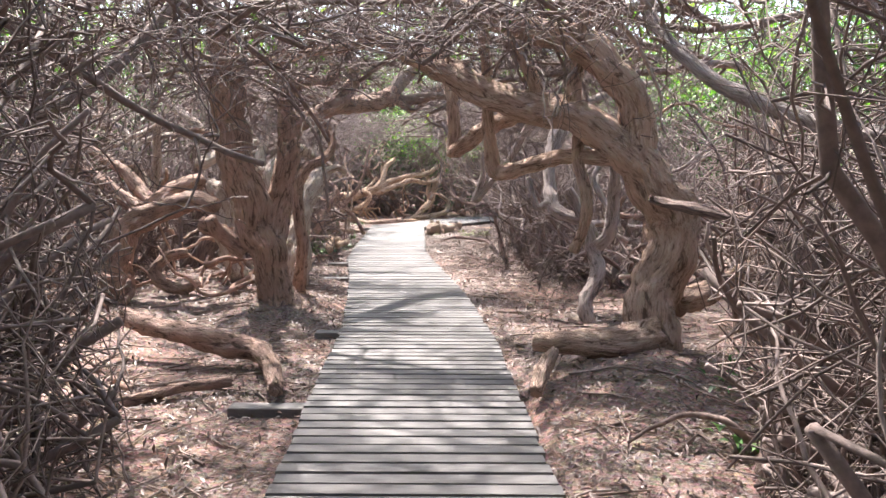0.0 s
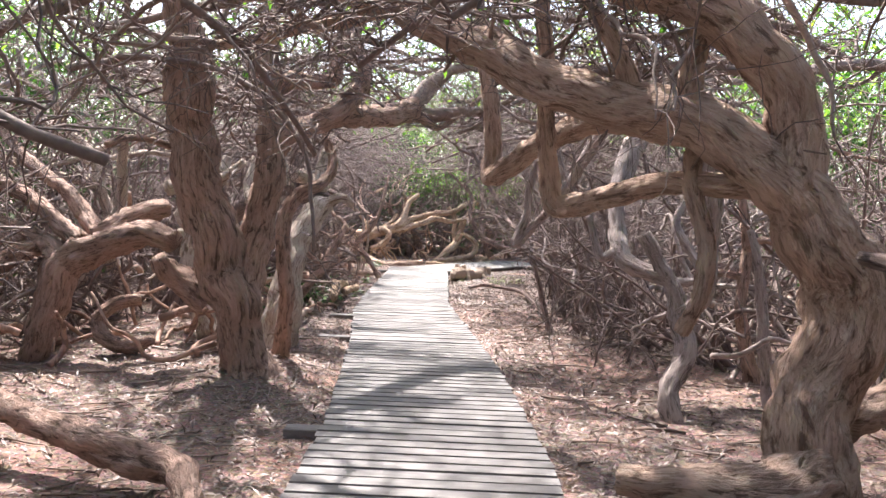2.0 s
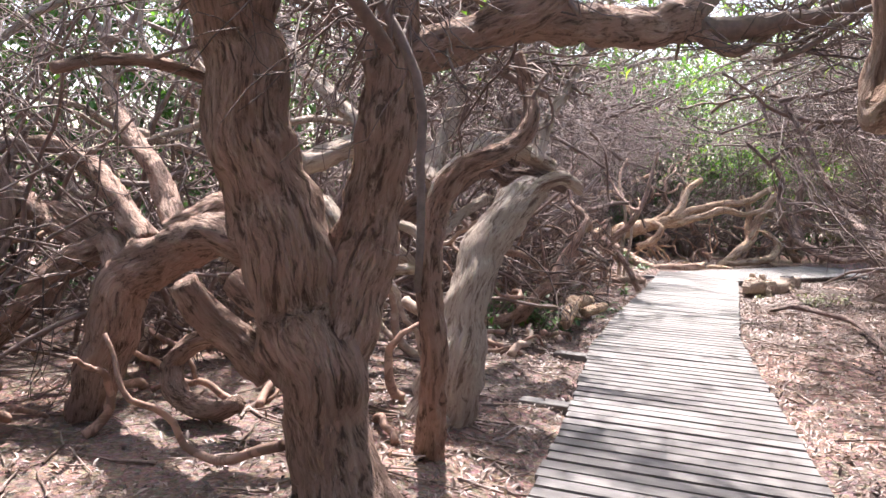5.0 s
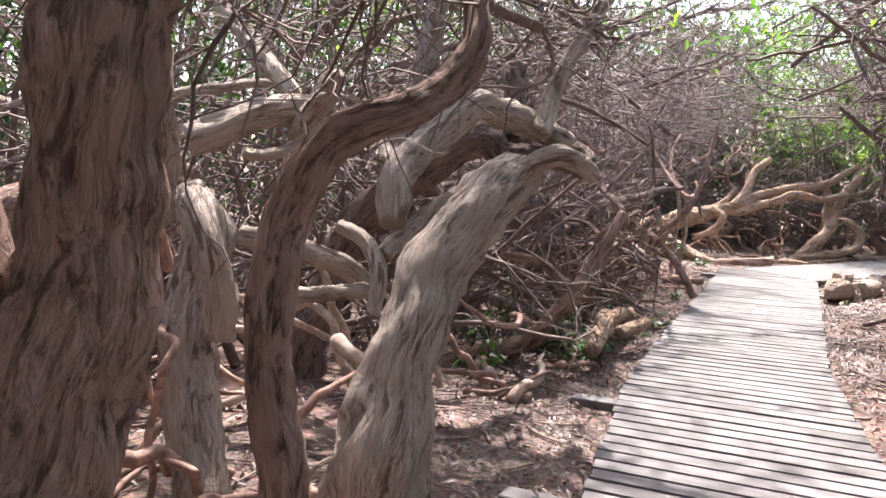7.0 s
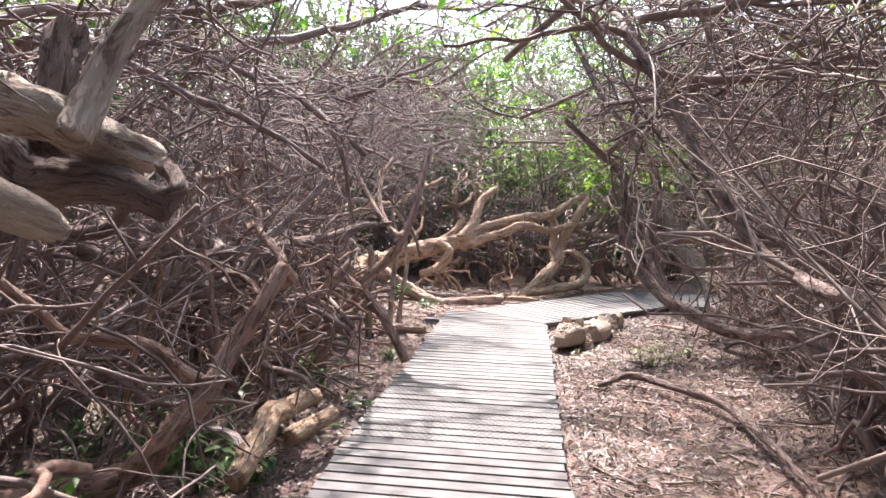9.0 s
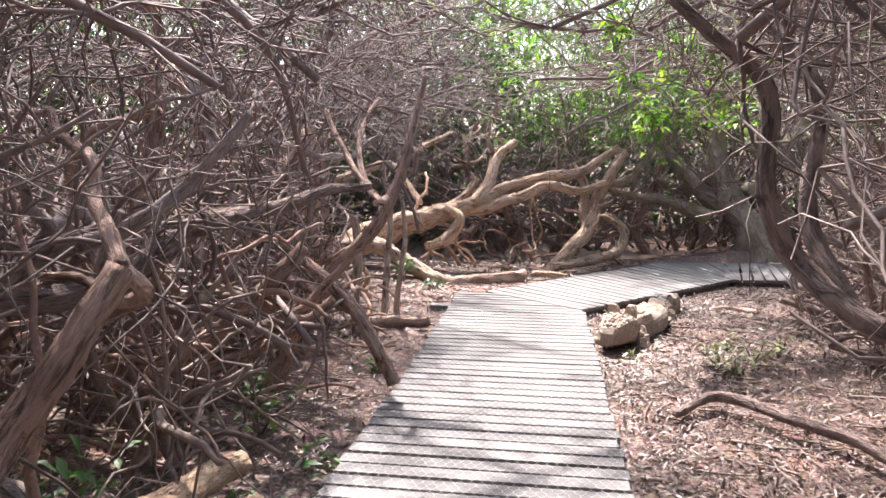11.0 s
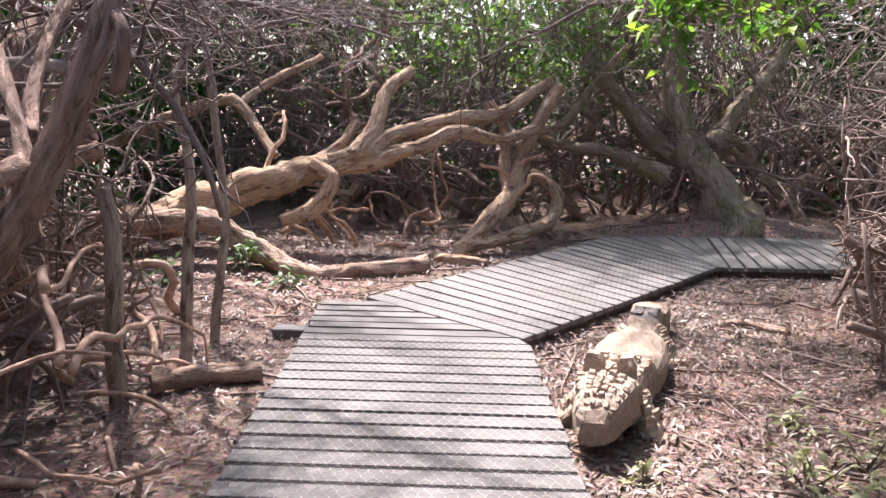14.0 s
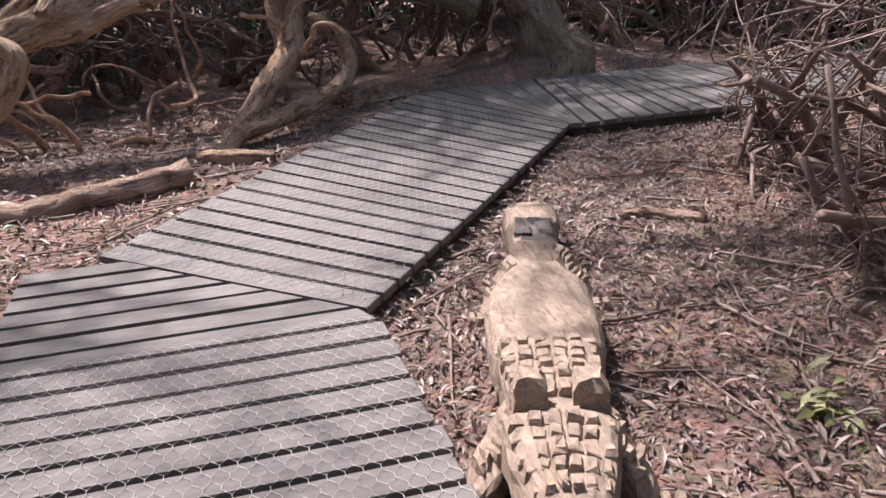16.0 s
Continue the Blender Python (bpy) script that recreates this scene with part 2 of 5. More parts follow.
def limb(parent, name, pts, mat, sides=18, rough=1.0, label=""):
    """One limb: a tapered, fluted, knobbly tube along a spine, closed at both ends."""
    s = spline(pts, max(0.02, 0.28 * np.mean([q[3] for q in pts])))
    path, rad = s[:, :3].copy(), np.maximum(s[:, 3], 0.004)
    for i, q in enumerate(path):
        w = noise.noise_vector(Vector(q) * 3.0 + Vector((7, 3, 1)))
        path[i] += np.array(w) * rad[i] * 0.35 * rough
    GROWN.append((parent, mat, np.column_stack([path, rad])))
    n, b_ = frames(path)
    ln = np.concatenate([[0], np.cumsum(np.linalg.norm(np.diff(path, axis=0), axis=1))])
    verts, uvs, faces = [], [], []
    seed = pts[0][0] * 13.7 + pts[0][2] * 5.1
    for i in range(len(path)):
        for k in range(sides + 1):
            a = 2 * math.pi * (k % sides) / sides
            ca, sa = math.cos(a), math.sin(a)
            twist = a + ln[i] * 1.3
            f = 1 + rough * (0.26 * noise.noise(Vector((math.cos(twist) * 2.2, math.sin(twist) * 2.2, ln[i] * 1.6 + seed)))
                             + 0.24 * noise.noise(Vector((math.cos(twist) * 5, math.sin(twist) * 5, ln[i] * 4 + seed)))
                             + 0.14 * noise.noise(Vector((ca * 2, sa * 2, ln[i] / max(rad[i], 0.02) * 0.9 + seed))))
            r = rad[i] * f
            verts.append(tuple(path[i] + (n[i] * ca + b_[i] * sa) * r))
            uvs.append((k / sides * rad.mean() * 12 + seed, ln[i] * 2.0))
    w = sides + 1
    for i in range(len(path) - 1):
        for k in range(sides):
            faces.append((i * w + k, i * w + k + 1, (i + 1) * w + k + 1, (i + 1) * w + k))
    faces.append(tuple(range(sides - 1, -1, -1)))
    e = (len(path) - 1) * w
    faces.append(tuple(range(e, e + sides)))
    return mesh_object(name, verts, faces, mat, parent, label, uvs)


# ---- plan of the boardwalk ----
DECK_Z, GROUND_Z = -0.07, -0.17
LEFT = [(-8.0, -0.86), (3.6, -0.90), (5.05, -0.99), (7.5, -1.10), (9.0, -1.25), (11.25, -1.52), (13.4, -1.84), (15.5, -1.97), (18.0, -2.05), (21.1, -2.21)]
RIGHT = [(-8.0, 0.56), (3.6, 0.52), (4.8, 0.46), (6.9, 0.38), (9.2, 0.18), (11.25, -0.09), (12.9, -0.33), (14.5, -0.55), (16.6, -0.64), (18.8, -0.73), (21.1, -0.86)]


def left_at(y):
    return float(np.interp(y, [q[0] for q in LEFT], [q[1] for q in LEFT]))


def right_at(y):
    return float(np.interp(y, [q[0] for q in RIGHT], [q[1] for q in RIGHT]))


def centre_at(y):
    return (left_at(y) + right_at(y)) / 2


def near_deck(x, y, margin):
    if y < 21.0 and left_at(y) - margin < x < right_at(y) + margin:
        return True
    for (ax, ay), (bx, by), half in (((-1.35, 20.65), (0.95, 23.5), 0.66), ((1.0, 23.45), (6.5, 23.3), 0.9)):
        dx, dy = bx - ax, by - ay
        u = min(1, max(0, ((x - ax) * dx + (y - ay) * dy) / (dx * dx + dy * dy)))
        if math.hypot(x - ax - u * dx, y - ay - u * dy) < half + margin:
            return True
    return False


MOUNDS = [(-2.1, 9.1, 0.16, 0.7), (1.5, 6.0, 0.24, 0.8), (1.3, 5.0, 0.1, 0.9), (-3.2, 11.0, 0.15, 1.2), (1.9, 24.9, 0.3, 1.2), (-4.0, 23.0, 0.15, 1.5)]


def ground_at(x, y):
    z = GROUND_Z + 0.05 * noise.noise(Vector((x * 0.6, y * 0.6, 1.0))) + 0.018 * noise.noise(Vector((x * 3, y * 3, 4.0)))
    for mx, my, h, w in MOUNDS:
        z += h * math.exp(-((x - mx) ** 2 + (y - my) ** 2) / (w * w))
    if near_deck(x, y, 0.12):
        z = min(z, DECK_Z - 0.10)
    return z


# ---- ground: one sheet out to the horizon ----
def axis(lo, hi, step):
    inner = list(np.arange(lo, hi + 1e-6, step))
    far = [2, 5, 10, 20, 40, 90, 200, 500]
    return [lo - d for d in reversed(far)] + inner + [hi + d for d in far]


xs, ys = axis(-8, 8, 0.1), axis(-6, 30, 0.1)
gv = [(x, y, ground_at(x, y)) for y in ys for x in xs]
gf = [(j * len(xs) + i, j * len(xs) + i + 1, (j + 1) * len(xs) + i + 1, (j + 1) * len(xs) + i) for j in range(len(ys) - 1) for i in range(len(xs) - 1)]
ground = mesh_object("ground", gv, gf, SOIL)
tagged(ground, "reddish-brown woodland ground covered in leaf mould", "ground", kind="structure")


# ---- trees that can be told apart ----
tree = thing("rhododendron_tree", "thick forked rhododendron tree with flaking reddish-brown bark", "tree", group="rhododendron trees")
limb(tree, "trunk", [(-2.03, 9.02, -0.25, 0.26), (-2.07, 9.00, 0.03, 0.228), (-2.09, 9.00, 0.29, 0.190), (-2.18, 8.95, 0.66, 0.211), (-2.30, 8.90, 1.09, 0.197), (-2.42, 8.85, 1.54, 0.182), (-2.48, 8.80, 1.94, 0.179), (-2.47, 8.75, 2.30, 0.201), (-2.47, 8.70, 2.61, 0.148), (-2.56, 8.60, 3.02, 0.112)], BARK_BROWN)
limb(tree, "trunk", [(-2.17, 9.00, 0.50, 0.163), (-2.07, 9.05, 0.83, 0.154), (-1.98, 9.10, 1.19, 0.145), (-1.90, 9.10, 1.59, 0.130), (-1.90, 9.15, 1.99, 0.108), (-1.94, 9.20, 2.35, 0.112), (-2.01, 9.30, 2.76, 0.092), (-1.99, 9.40, 3.22, 0.074)], BARK_BROWN)
limb(tree, "branch", [(-1.92, 9.15, 1.70, 0.109), (-1.82, 9.20, 1.94, 0.100), (-1.64, 9.40, 2.09, 0.098), (-1.42, 9.60, 2.23, 0.093), (-1.27, 9.80, 2.46, 0.080), (-1.23, 9.90, 2.68, 0.073), (-1.35, 10.00, 2.94, 0.062)], BARK_BROWN)
limb(tree, "branch", [(-1.55, 9.50, 2.16, 0.084), (-1.34, 10.00, 2.25, 0.108), (-1.13, 10.50, 2.32, 0.121), (-0.87, 11.00, 2.43, 0.120)], BARK_BROWN)
limb(tree, "branch", [(-1.90, 9.20, 2.31, 0.082), (-1.80, 9.30, 2.47, 0.074), (-1.64, 9.40, 2.46, 0.064), (-1.46, 9.60, 2.52, 0.062), (-1.45, 9.70, 2.82, 0.055)], BARK_BROWN)
limb(tree, "branch", [(-0.87, 11.00, 2.40, 0.053), (-0.63, 11.10, 2.25, 0.034), (-0.45, 11.30, 2.37, 0.030), (-0.25, 11.50, 2.55, 0.026), (-0.05, 11.80, 2.78, 0.024), (0.21, 12.00, 3.03, 0.024)], BARK_BROWN)
limb(tree, "branch", [(-2.39, 8.95, 0.50, 0.090), (-2.55, 8.90, 0.65, 0.080), (-2.66, 8.80, 0.77, 0.073), (-2.71, 8.70, 0.92, 0.062)], BARK_BROWN)
limb(tree, "branch", [(-2.66, 8.80, 1.82, 0.027), (-2.76, 8.60, 1.87, 0.026), (-2.84, 8.40, 1.86, 0.025), (-2.90, 8.20, 1.79, 0.023)], BARK_BROWN)

tree = thing("rhododendron_tree", "slim crooked rhododendron trunk bent sharply at the top", "tree", group="rhododendron trees")
limb(tree, "trunk", [(-2.0, 9.95, -0.25, 0.10), (-1.92, 9.75, 0.15, 0.075), (-1.87, 9.6, 0.6, 0.068), (-1.91, 9.60, 0.94, 0.062), (-1.91, 9.65, 1.16, 0.064), (-1.88, 9.70, 1.33, 0.062), (-1.80, 9.75, 1.47, 0.060), (-1.67, 9.85, 1.55, 0.054), (-1.59, 10.00, 1.63, 0.053), (-1.55, 10.10, 1.75, 0.046), (-1.60, 10.20, 1.92, 0.040), (-1.70, 10.30, 2.15, 0.032)], BARK_BROWN)

tree = thing("rhododendron_tree", "pale grooved rhododendron trunk leaning beside the boardwalk", "tree", group="rhododendron trees")
limb(tree, "trunk", [(-2.22, 10.5, -0.25, 0.19), (-2.17, 10.55, 0.04, 0.198), (-2.13, 10.60, 0.31, 0.181), (-2.11, 10.70, 0.59, 0.144), (-2.12, 10.85, 0.83, 0.137), (-2.07, 11.00, 1.06, 0.134), (-1.98, 11.20, 1.25, 0.133), (-1.90, 11.40, 1.38, 0.118)], BARK_PALE)
limb(tree, "branch", [(-1.98, 11.20, 1.25, 0.076), (-1.83, 11.30, 1.40, 0.057), (-1.68, 11.30, 1.46, 0.047), (-1.61, 11.50, 1.41, 0.039), (-1.61, 11.60, 1.38, 0.029)], BARK_PALE)
limb(tree, "branch", [(-2.67, 11.60, 1.09, 0.075), (-2.77, 11.70, 1.29, 0.093), (-2.71, 11.90, 1.45, 0.096), (-2.60, 12.10, 1.65, 0.090), (-2.51, 12.30, 1.76, 0.084), (-2.38, 12.60, 1.73, 0.084), (-2.25, 12.90, 1.62, 0.080), (-2.24, 13.10, 1.60, 0.064)], BARK_PALE)
limb(tree, "branch", [(-2.22, 12.60, 1.61, 0.059), (-2.21, 12.80, 1.94, 0.050), (-2.09, 13.00, 2.28, 0.047), (-1.97, 13.20, 2.63, 0.041)], BARK_PALE)
limb(tree, "branch", [(-2.89, 11.90, 1.39, 0.081), (-2.97, 12.10, 1.62, 0.074), (-2.92, 12.30, 1.97, 0.069), (-2.89, 12.50, 2.45, 0.060), (-2.92, 12.70, 2.85, 0.051)], BARK_PALE)

tree = thing("rhododendron_tree", "sunlit pale tangled rhododendron tree among bare limbs", "tree", group="rhododendron trees")
limb(tree, "trunk", [(-2.85, 10.30, -0.01, 0.116), (-2.96, 10.40, 0.27, 0.118), (-3.07, 10.50, 0.58, 0.118), (-3.13, 10.60, 0.87, 0.114), (-3.15, 10.70, 1.11, 0.110), (-3.32, 10.80, 1.26, 0.081)], BARK_PALE)
limb(tree, "branch", [(-2.91, 10.50, 0.65, 0.067), (-2.89, 10.50, 0.90, 0.066), (-2.95, 10.50, 1.09, 0.060), (-3.12, 10.60, 1.25, 0.056)], BARK_PALE)
limb(tree, "branch", [(-3.56, 11.00, 1.51, 0.086), (-3.37, 11.20, 1.62, 0.081), (-3.19, 11.40, 1.69, 0.075), (-3.12, 11.50, 1.71, 0.073), (-3.08, 11.60, 1.90, 0.046)], BARK_PALE)
limb(tree, "branch", [(-3.25, 11.50, 1.76, 0.052), (-3.58, 11.70, 1.96, 0.059), (-3.92, 11.90, 2.17, 0.060), (-4.28, 12.10, 2.40, 0.056), (-4.61, 12.30, 2.76, 0.047)], BARK_PALE)
limb(tree, "branch", [(-3.79, 11.90, 2.16, 0.031), (-3.78, 12.00, 2.31, 0.028), (-3.86, 12.10, 2.55, 0.025)], BARK_PALE)
limb(tree, "branch", [(-3.15, 11.40, 1.55, 0.060), (-3.01, 11.30, 1.66, 0.052), (-2.77, 11.20, 1.84, 0.036)], BARK_PALE)
limb(tree, "branch", [(-3.63, 11.50, 0.98, 0.065), (-3.34, 11.60, 0.92, 0.068), (-3.16, 11.80, 0.82, 0.066), (-3.13, 12.00, 0.70, 0.062)], BARK_PALE)
limb(tree, "branch", [(-3.03, 11.60, 1.07, 0.039), (-2.85, 11.60, 0.99, 0.043), (-2.71, 11.50, 0.85, 0.045), (-2.68, 11.40, 0.63, 0.038)], BARK_PALE)
limb(tree, "branch", [(-3.04, 11.20, 0.74, 0.043), (-2.89, 11.40, 0.74, 0.039), (-2.74, 11.60, 0.73, 0.037)], BARK_PALE)
limb(tree, "branch", [(-2.74, 11.60, 0.93, 0.046), (-2.70, 11.90, 1.10, 0.045), (-2.53, 12.20, 1.30, 0.040)], BARK_PALE)
limb(tree, "branch", [(-3.19, 11.00, 1.45, 0.025), (-3.14, 11.10, 1.44, 0.028), (-3.11, 11.30, 1.49, 0.029), (-3.04, 11.40, 1.61, 0.030)], BARK_PALE)

tree = thing("rhododendron_tree", "sprawling rhododendron with long low curling brown limbs", "tree", group="rhododendron trees")
limb(tree, "trunk", [(-4.35, 9.7, -0.35, 0.17), (-4.31, 9.70, -0.21, 0.133), (-4.24, 9.70, 0.14, 0.141), (-4.15, 9.75, 0.49, 0.159), (-4.03, 9.80, 0.75, 0.168), (-3.61, 9.70, 0.95, 0.139), (-3.12, 9.50, 1.06, 0.119), (-2.86, 9.40, 1.03, 0.095)], BARK_BROWN)
limb(tree, "branch", [(-4.10, 9.80, 0.79, 0.103), (-4.34, 9.90, 0.96, 0.087), (-4.84, 10.00, 1.09, 0.081), (-5.45, 10.10, 1.12, 0.077), (-6.29, 10.20, 1.06, 0.068)], BARK_BROWN)
limb(tree, "branch", [(-3.94, 9.80, 0.95, 0.093), (-4.34, 10.00, 1.23, 0.078), (-4.89, 10.20, 1.48, 0.071), (-5.38, 10.30, 1.60, 0.065), (-6.16, 10.40, 1.57, 0.060)], BARK_BROWN)
limb(tree, "branch", [(-4.39, 9.90, 0.91, 0.087), (-4.59, 9.80, 0.79, 0.097), (-4.68, 9.70, 0.68, 0.077), (-4.82, 9.60, 0.45, 0.069), (-5.07, 9.50, 0.13, 0.057)], BARK_BROWN)
limb(tree, "branch", [(-3.85, 10.00, 1.05, 0.086), (-4.31, 10.30, 1.43, 0.070), (-4.84, 10.60, 1.71, 0.066), (-5.29, 10.90, 1.99, 0.057), (-5.61, 11.10, 2.45, 0.049)], BARK_BROWN)
limb(tree, "branch", [(-3.86, 9.90, 1.02, 0.084), (-3.67, 10.00, 1.12, 0.094), (-3.50, 10.20, 1.22, 0.096), (-3.32, 10.40, 1.30, 0.098)], BARK_BROWN)
limb(tree, "branch", [(-4.54, 9.90, 0.91, 0.071), (-4.90, 9.90, 1.05, 0.060), (-5.33, 10.00, 1.27, 0.062), (-5.79, 10.00, 1.30, 0.056)], BARK_BROWN)
limb(tree, "branch", [(-3.07, 9.60, 0.80, 0.093), (-2.81, 9.50, 0.70, 0.081), (-2.55, 9.40, 0.55, 0.078)], BARK_BROWN)
limb(tree, "branch", [(-3.81, 9.90, 0.19, 0.068), (-3.68, 9.80, 0.04, 0.074), (-3.41, 9.80, -0.03, 0.065), (-3.20, 9.80, 0.04, 0.047)], BARK_BROWN)
limb(tree, "branch", [(-3.81, 9.90, 0.19, 0.068), (-3.58, 9.90, 0.36, 0.063), (-3.41, 10.00, 0.40, 0.056)], BARK_BROWN)
limb(tree, "branch", [(-4.68, 9.70, 0.45, 0.058), (-4.69, 9.90, 0.78, 0.067), (-4.58, 10.10, 0.93, 0.061)], BARK_BROWN)

tree = thing("rhododendron_tree", "tan rhododendron tree arching over the boardwalk", "tree", group="rhododendron trees")
limb(tree, "trunk", [(1.55, 6.28, -0.25, 0.29), (1.57, 6.30, 0.06, 0.239), (1.59, 6.35, 0.31, 0.205), (1.64, 6.40, 0.62, 0.197), (1.69, 6.40, 0.95, 0.200), (1.62, 6.35, 1.24, 0.194), (1.45, 6.30, 1.49, 0.173), (1.25, 6.30, 1.70, 0.144), (0.99, 6.40, 1.87, 0.132), (0.64, 6.60, 1.99, 0.131), (0.26, 6.80, 2.10, 0.127), (-0.09, 7.00, 2.30, 0.114), (-0.40, 7.20, 2.48, 0.091), (-0.77, 7.40, 2.66, 0.067), (-1.24, 7.60, 2.78, 0.049), (-1.80, 7.80, 2.79, 0.038)], BARK_TAN)
limb(tree, "trunk", [(1.42, 6.30, 1.56, 0.149), (1.43, 6.30, 1.84, 0.133), (1.31, 6.30, 2.09, 0.125), (1.12, 6.30, 2.34, 0.125), (0.89, 6.40, 2.50, 0.121), (0.62, 6.50, 2.59, 0.108), (0.34, 6.60, 2.64, 0.092), (0.04, 6.80, 2.83, 0.070)], BARK_TAN)
limb(tree, "branch", [(1.31, 6.30, 1.56, 0.066), (1.16, 6.40, 1.56, 0.061), (0.95, 6.60, 1.57, 0.057), (0.69, 6.90, 1.51, 0.061), (0.44, 7.25, 1.43, 0.069), (0.35, 7.30, 1.44, 0.066), (0.33, 7.30, 1.63, 0.062), (0.28, 7.30, 2.02, 0.054), (0.27, 7.30, 2.40, 0.050), (0.25, 7.30, 2.78, 0.046), (0.23, 7.30, 3.16, 0.038)], BARK_TAN)
limb(tree, "branch", [(1.07, 7.00, 1.87, 0.082), (0.65, 7.40, 1.97, 0.079), (0.34, 7.90, 1.87, 0.077), (0.09, 8.30, 1.71, 0.078), (-0.03, 8.50, 1.65, 0.076), (-0.01, 8.50, 1.86, 0.066), (-0.04, 8.50, 2.24, 0.061), (-0.08, 8.50, 2.48, 0.057), (-0.14, 8.60, 2.92, 0.048)], BARK_TAN)
limb(tree, "branch", [(0.96, 6.40, 1.79, 0.064), (0.94, 6.40, 2.07, 0.058), (0.97, 6.40, 2.33, 0.054), (0.98, 6.30, 2.55, 0.050), (1.01, 6.30, 2.77, 0.040)], BARK_TAN)
limb(tree, "branch", [(0.68, 6.60, 2.04, 0.057), (0.62, 6.60, 2.20, 0.050), (0.52, 6.70, 2.43, 0.045), (0.43, 6.80, 2.62, 0.035)], BARK_TAN)
limb(tree, "branch", [(-0.73, 7.40, 2.62, 0.040), (-1.00, 7.60, 2.59, 0.041), (-1.37, 7.80, 2.59, 0.043), (-1.77, 8.00, 2.53, 0.040), (-2.03, 8.10, 2.52, 0.036)], BARK_TAN)
limb(tree, "branch", [(1.00, 6.50, 1.79, 0.049), (0.99, 6.50, 1.56, 0.049), (1.05, 6.40, 1.27, 0.045), (1.04, 6.40, 1.01, 0.042), (0.97, 6.50, 0.80, 0.040)], BARK_TAN)
limb(tree, "root", [(1.52, 6.20, 0.19, 0.171), (1.21, 6.00, 0.15, 0.134), (0.88, 6.10, 0.12, 0.092), (0.63, 6.20, 0.11, 0.069)], BARK_TAN)
limb(tree, "root", [(1.82, 6.50, 0.34, 0.099), (2.07, 6.70, 0.40, 0.103), (2.33, 6.90, 0.47, 0.089), (2.63, 7.10, 0.58, 0.074)], BARK_TAN)
limb(tree, "root", [(0.73, 5.80, 0.12, 0.043), (0.62, 5.50, 0.08, 0.053), (0.54, 5.20, -0.01, 0.044)], BARK_TAN)

tree = thing("rhododendron_tree", "grey wavy rhododendron stem rising from leaf litter", "tree", group="rhododendron trees")
limb(tree, "trunk", [(1.44, 8.40, -0.25, 0.075), (1.39, 8.50, 0.02, 0.079), (1.56, 8.65, 0.30, 0.084), (1.53, 8.80, 0.57, 0.080), (1.46, 8.90, 0.86, 0.065), (1.26, 9.00, 1.23, 0.057)], BARK_GREY)
limb(tree, "branch", [(1.53, 8.80, 0.59, 0.074), (1.69, 8.75, 0.76, 0.069), (1.72, 8.70, 1.15, 0.062), (1.71, 8.60, 1.51, 0.060), (1.63, 8.60, 2.02, 0.068)], BARK_GREY)
limb(tree, "branch", [(1.46, 8.90, 0.86, 0.059), (1.14, 9.20, 1.02, 0.077), (1.11, 9.50, 1.40, 0.066), (1.24, 9.80, 1.90, 0.096), (1.43, 10.00, 2.19, 0.087)], BARK_GREY)
limb(tree, "branch", [(1.07, 9.20, 1.06, 0.045), (0.94, 9.20, 1.02, 0.039), (0.85, 9.30, 1.36, 0.028)], BARK_GREY)
limb(tree, "branch", [(1.39, 9.00, 0.85, 0.033), (1.79, 9.20, 0.87, 0.035), (1.63, 9.40, 1.31, 0.032), (1.72, 9.50, 1.52, 0.029)], BARK_GREY)
limb(tree, "branch", [(0.43, 9.60, 1.87, 0.023), (0.34, 9.70, 1.58, 0.031), (0.33, 9.75, 1.34, 0.035), (0.24, 9.80, 1.08, 0.044), (0.42, 9.70, 1.27, 0.035), (0.61, 9.50, 1.52, 0.037), (0.92, 9.20, 2.09, 0.052)], BARK_GREY)

tree = thing("rhododendron_tree", "half-fallen rhododendron with orange-brown sunlit limbs", "tree", group="rhododendron trees")
limb(tree, "trunk", [(-5.4, 22.3, -0.1, 0.24), (-4.15, 22.60, 0.22, 0.176), (-3.67, 22.80, 0.38, 0.185), (-3.01, 23.00, 0.63, 0.149), (-2.49, 23.30, 0.73, 0.116), (-2.16, 23.50, 0.87, 0.098), (-1.86, 23.70, 1.04, 0.082), (-1.34, 24.00, 1.18, 0.076), (-0.89, 24.20, 1.22, 0.068), (-0.34, 24.60, 1.60, 0.061)], BARK_ORANGE)
limb(tree, "branch", [(-2.54, 23.30, 0.67, 0.087), (-2.25, 23.40, 0.72, 0.075), (-1.95, 23.50, 0.82, 0.076), (-1.65, 23.60, 0.92, 0.072), (-1.28, 23.80, 1.05, 0.070), (-0.89, 24.00, 0.97, 0.053), (-0.49, 24.10, 1.08, 0.048)], BARK_ORANGE)
limb(tree, "branch", [(-2.34, 23.30, 0.81, 0.073), (-2.17, 23.60, 1.08, 0.076), (-2.08, 24.00, 1.45, 0.070), (-1.85, 24.30, 1.68, 0.058)], BARK_ORANGE)
limb(tree, "branch", [(-2.92, 23.00, 0.70, 0.062), (-2.60, 23.40, 0.82, 0.053), (-2.35, 23.80, 1.12, 0.046)], BARK_ORANGE)
limb(tree, "branch", [(-2.67, 23.00, 0.75, 0.075), (-2.47, 22.90, 0.62, 0.074), (-2.64, 22.80, 0.34, 0.073), (-2.90, 22.70, 0.25, 0.052)], BARK_ORANGE)
limb(tree, "branch", [(-3.06, 23.20, 0.81, 0.038), (-3.61, 23.80, 1.32, 0.054), (-4.05, 24.00, 1.26, 0.060), (-4.74, 24.20, 1.04, 0.066), (-5.23, 24.40, 0.85, 0.064)], BARK_ORANGE)
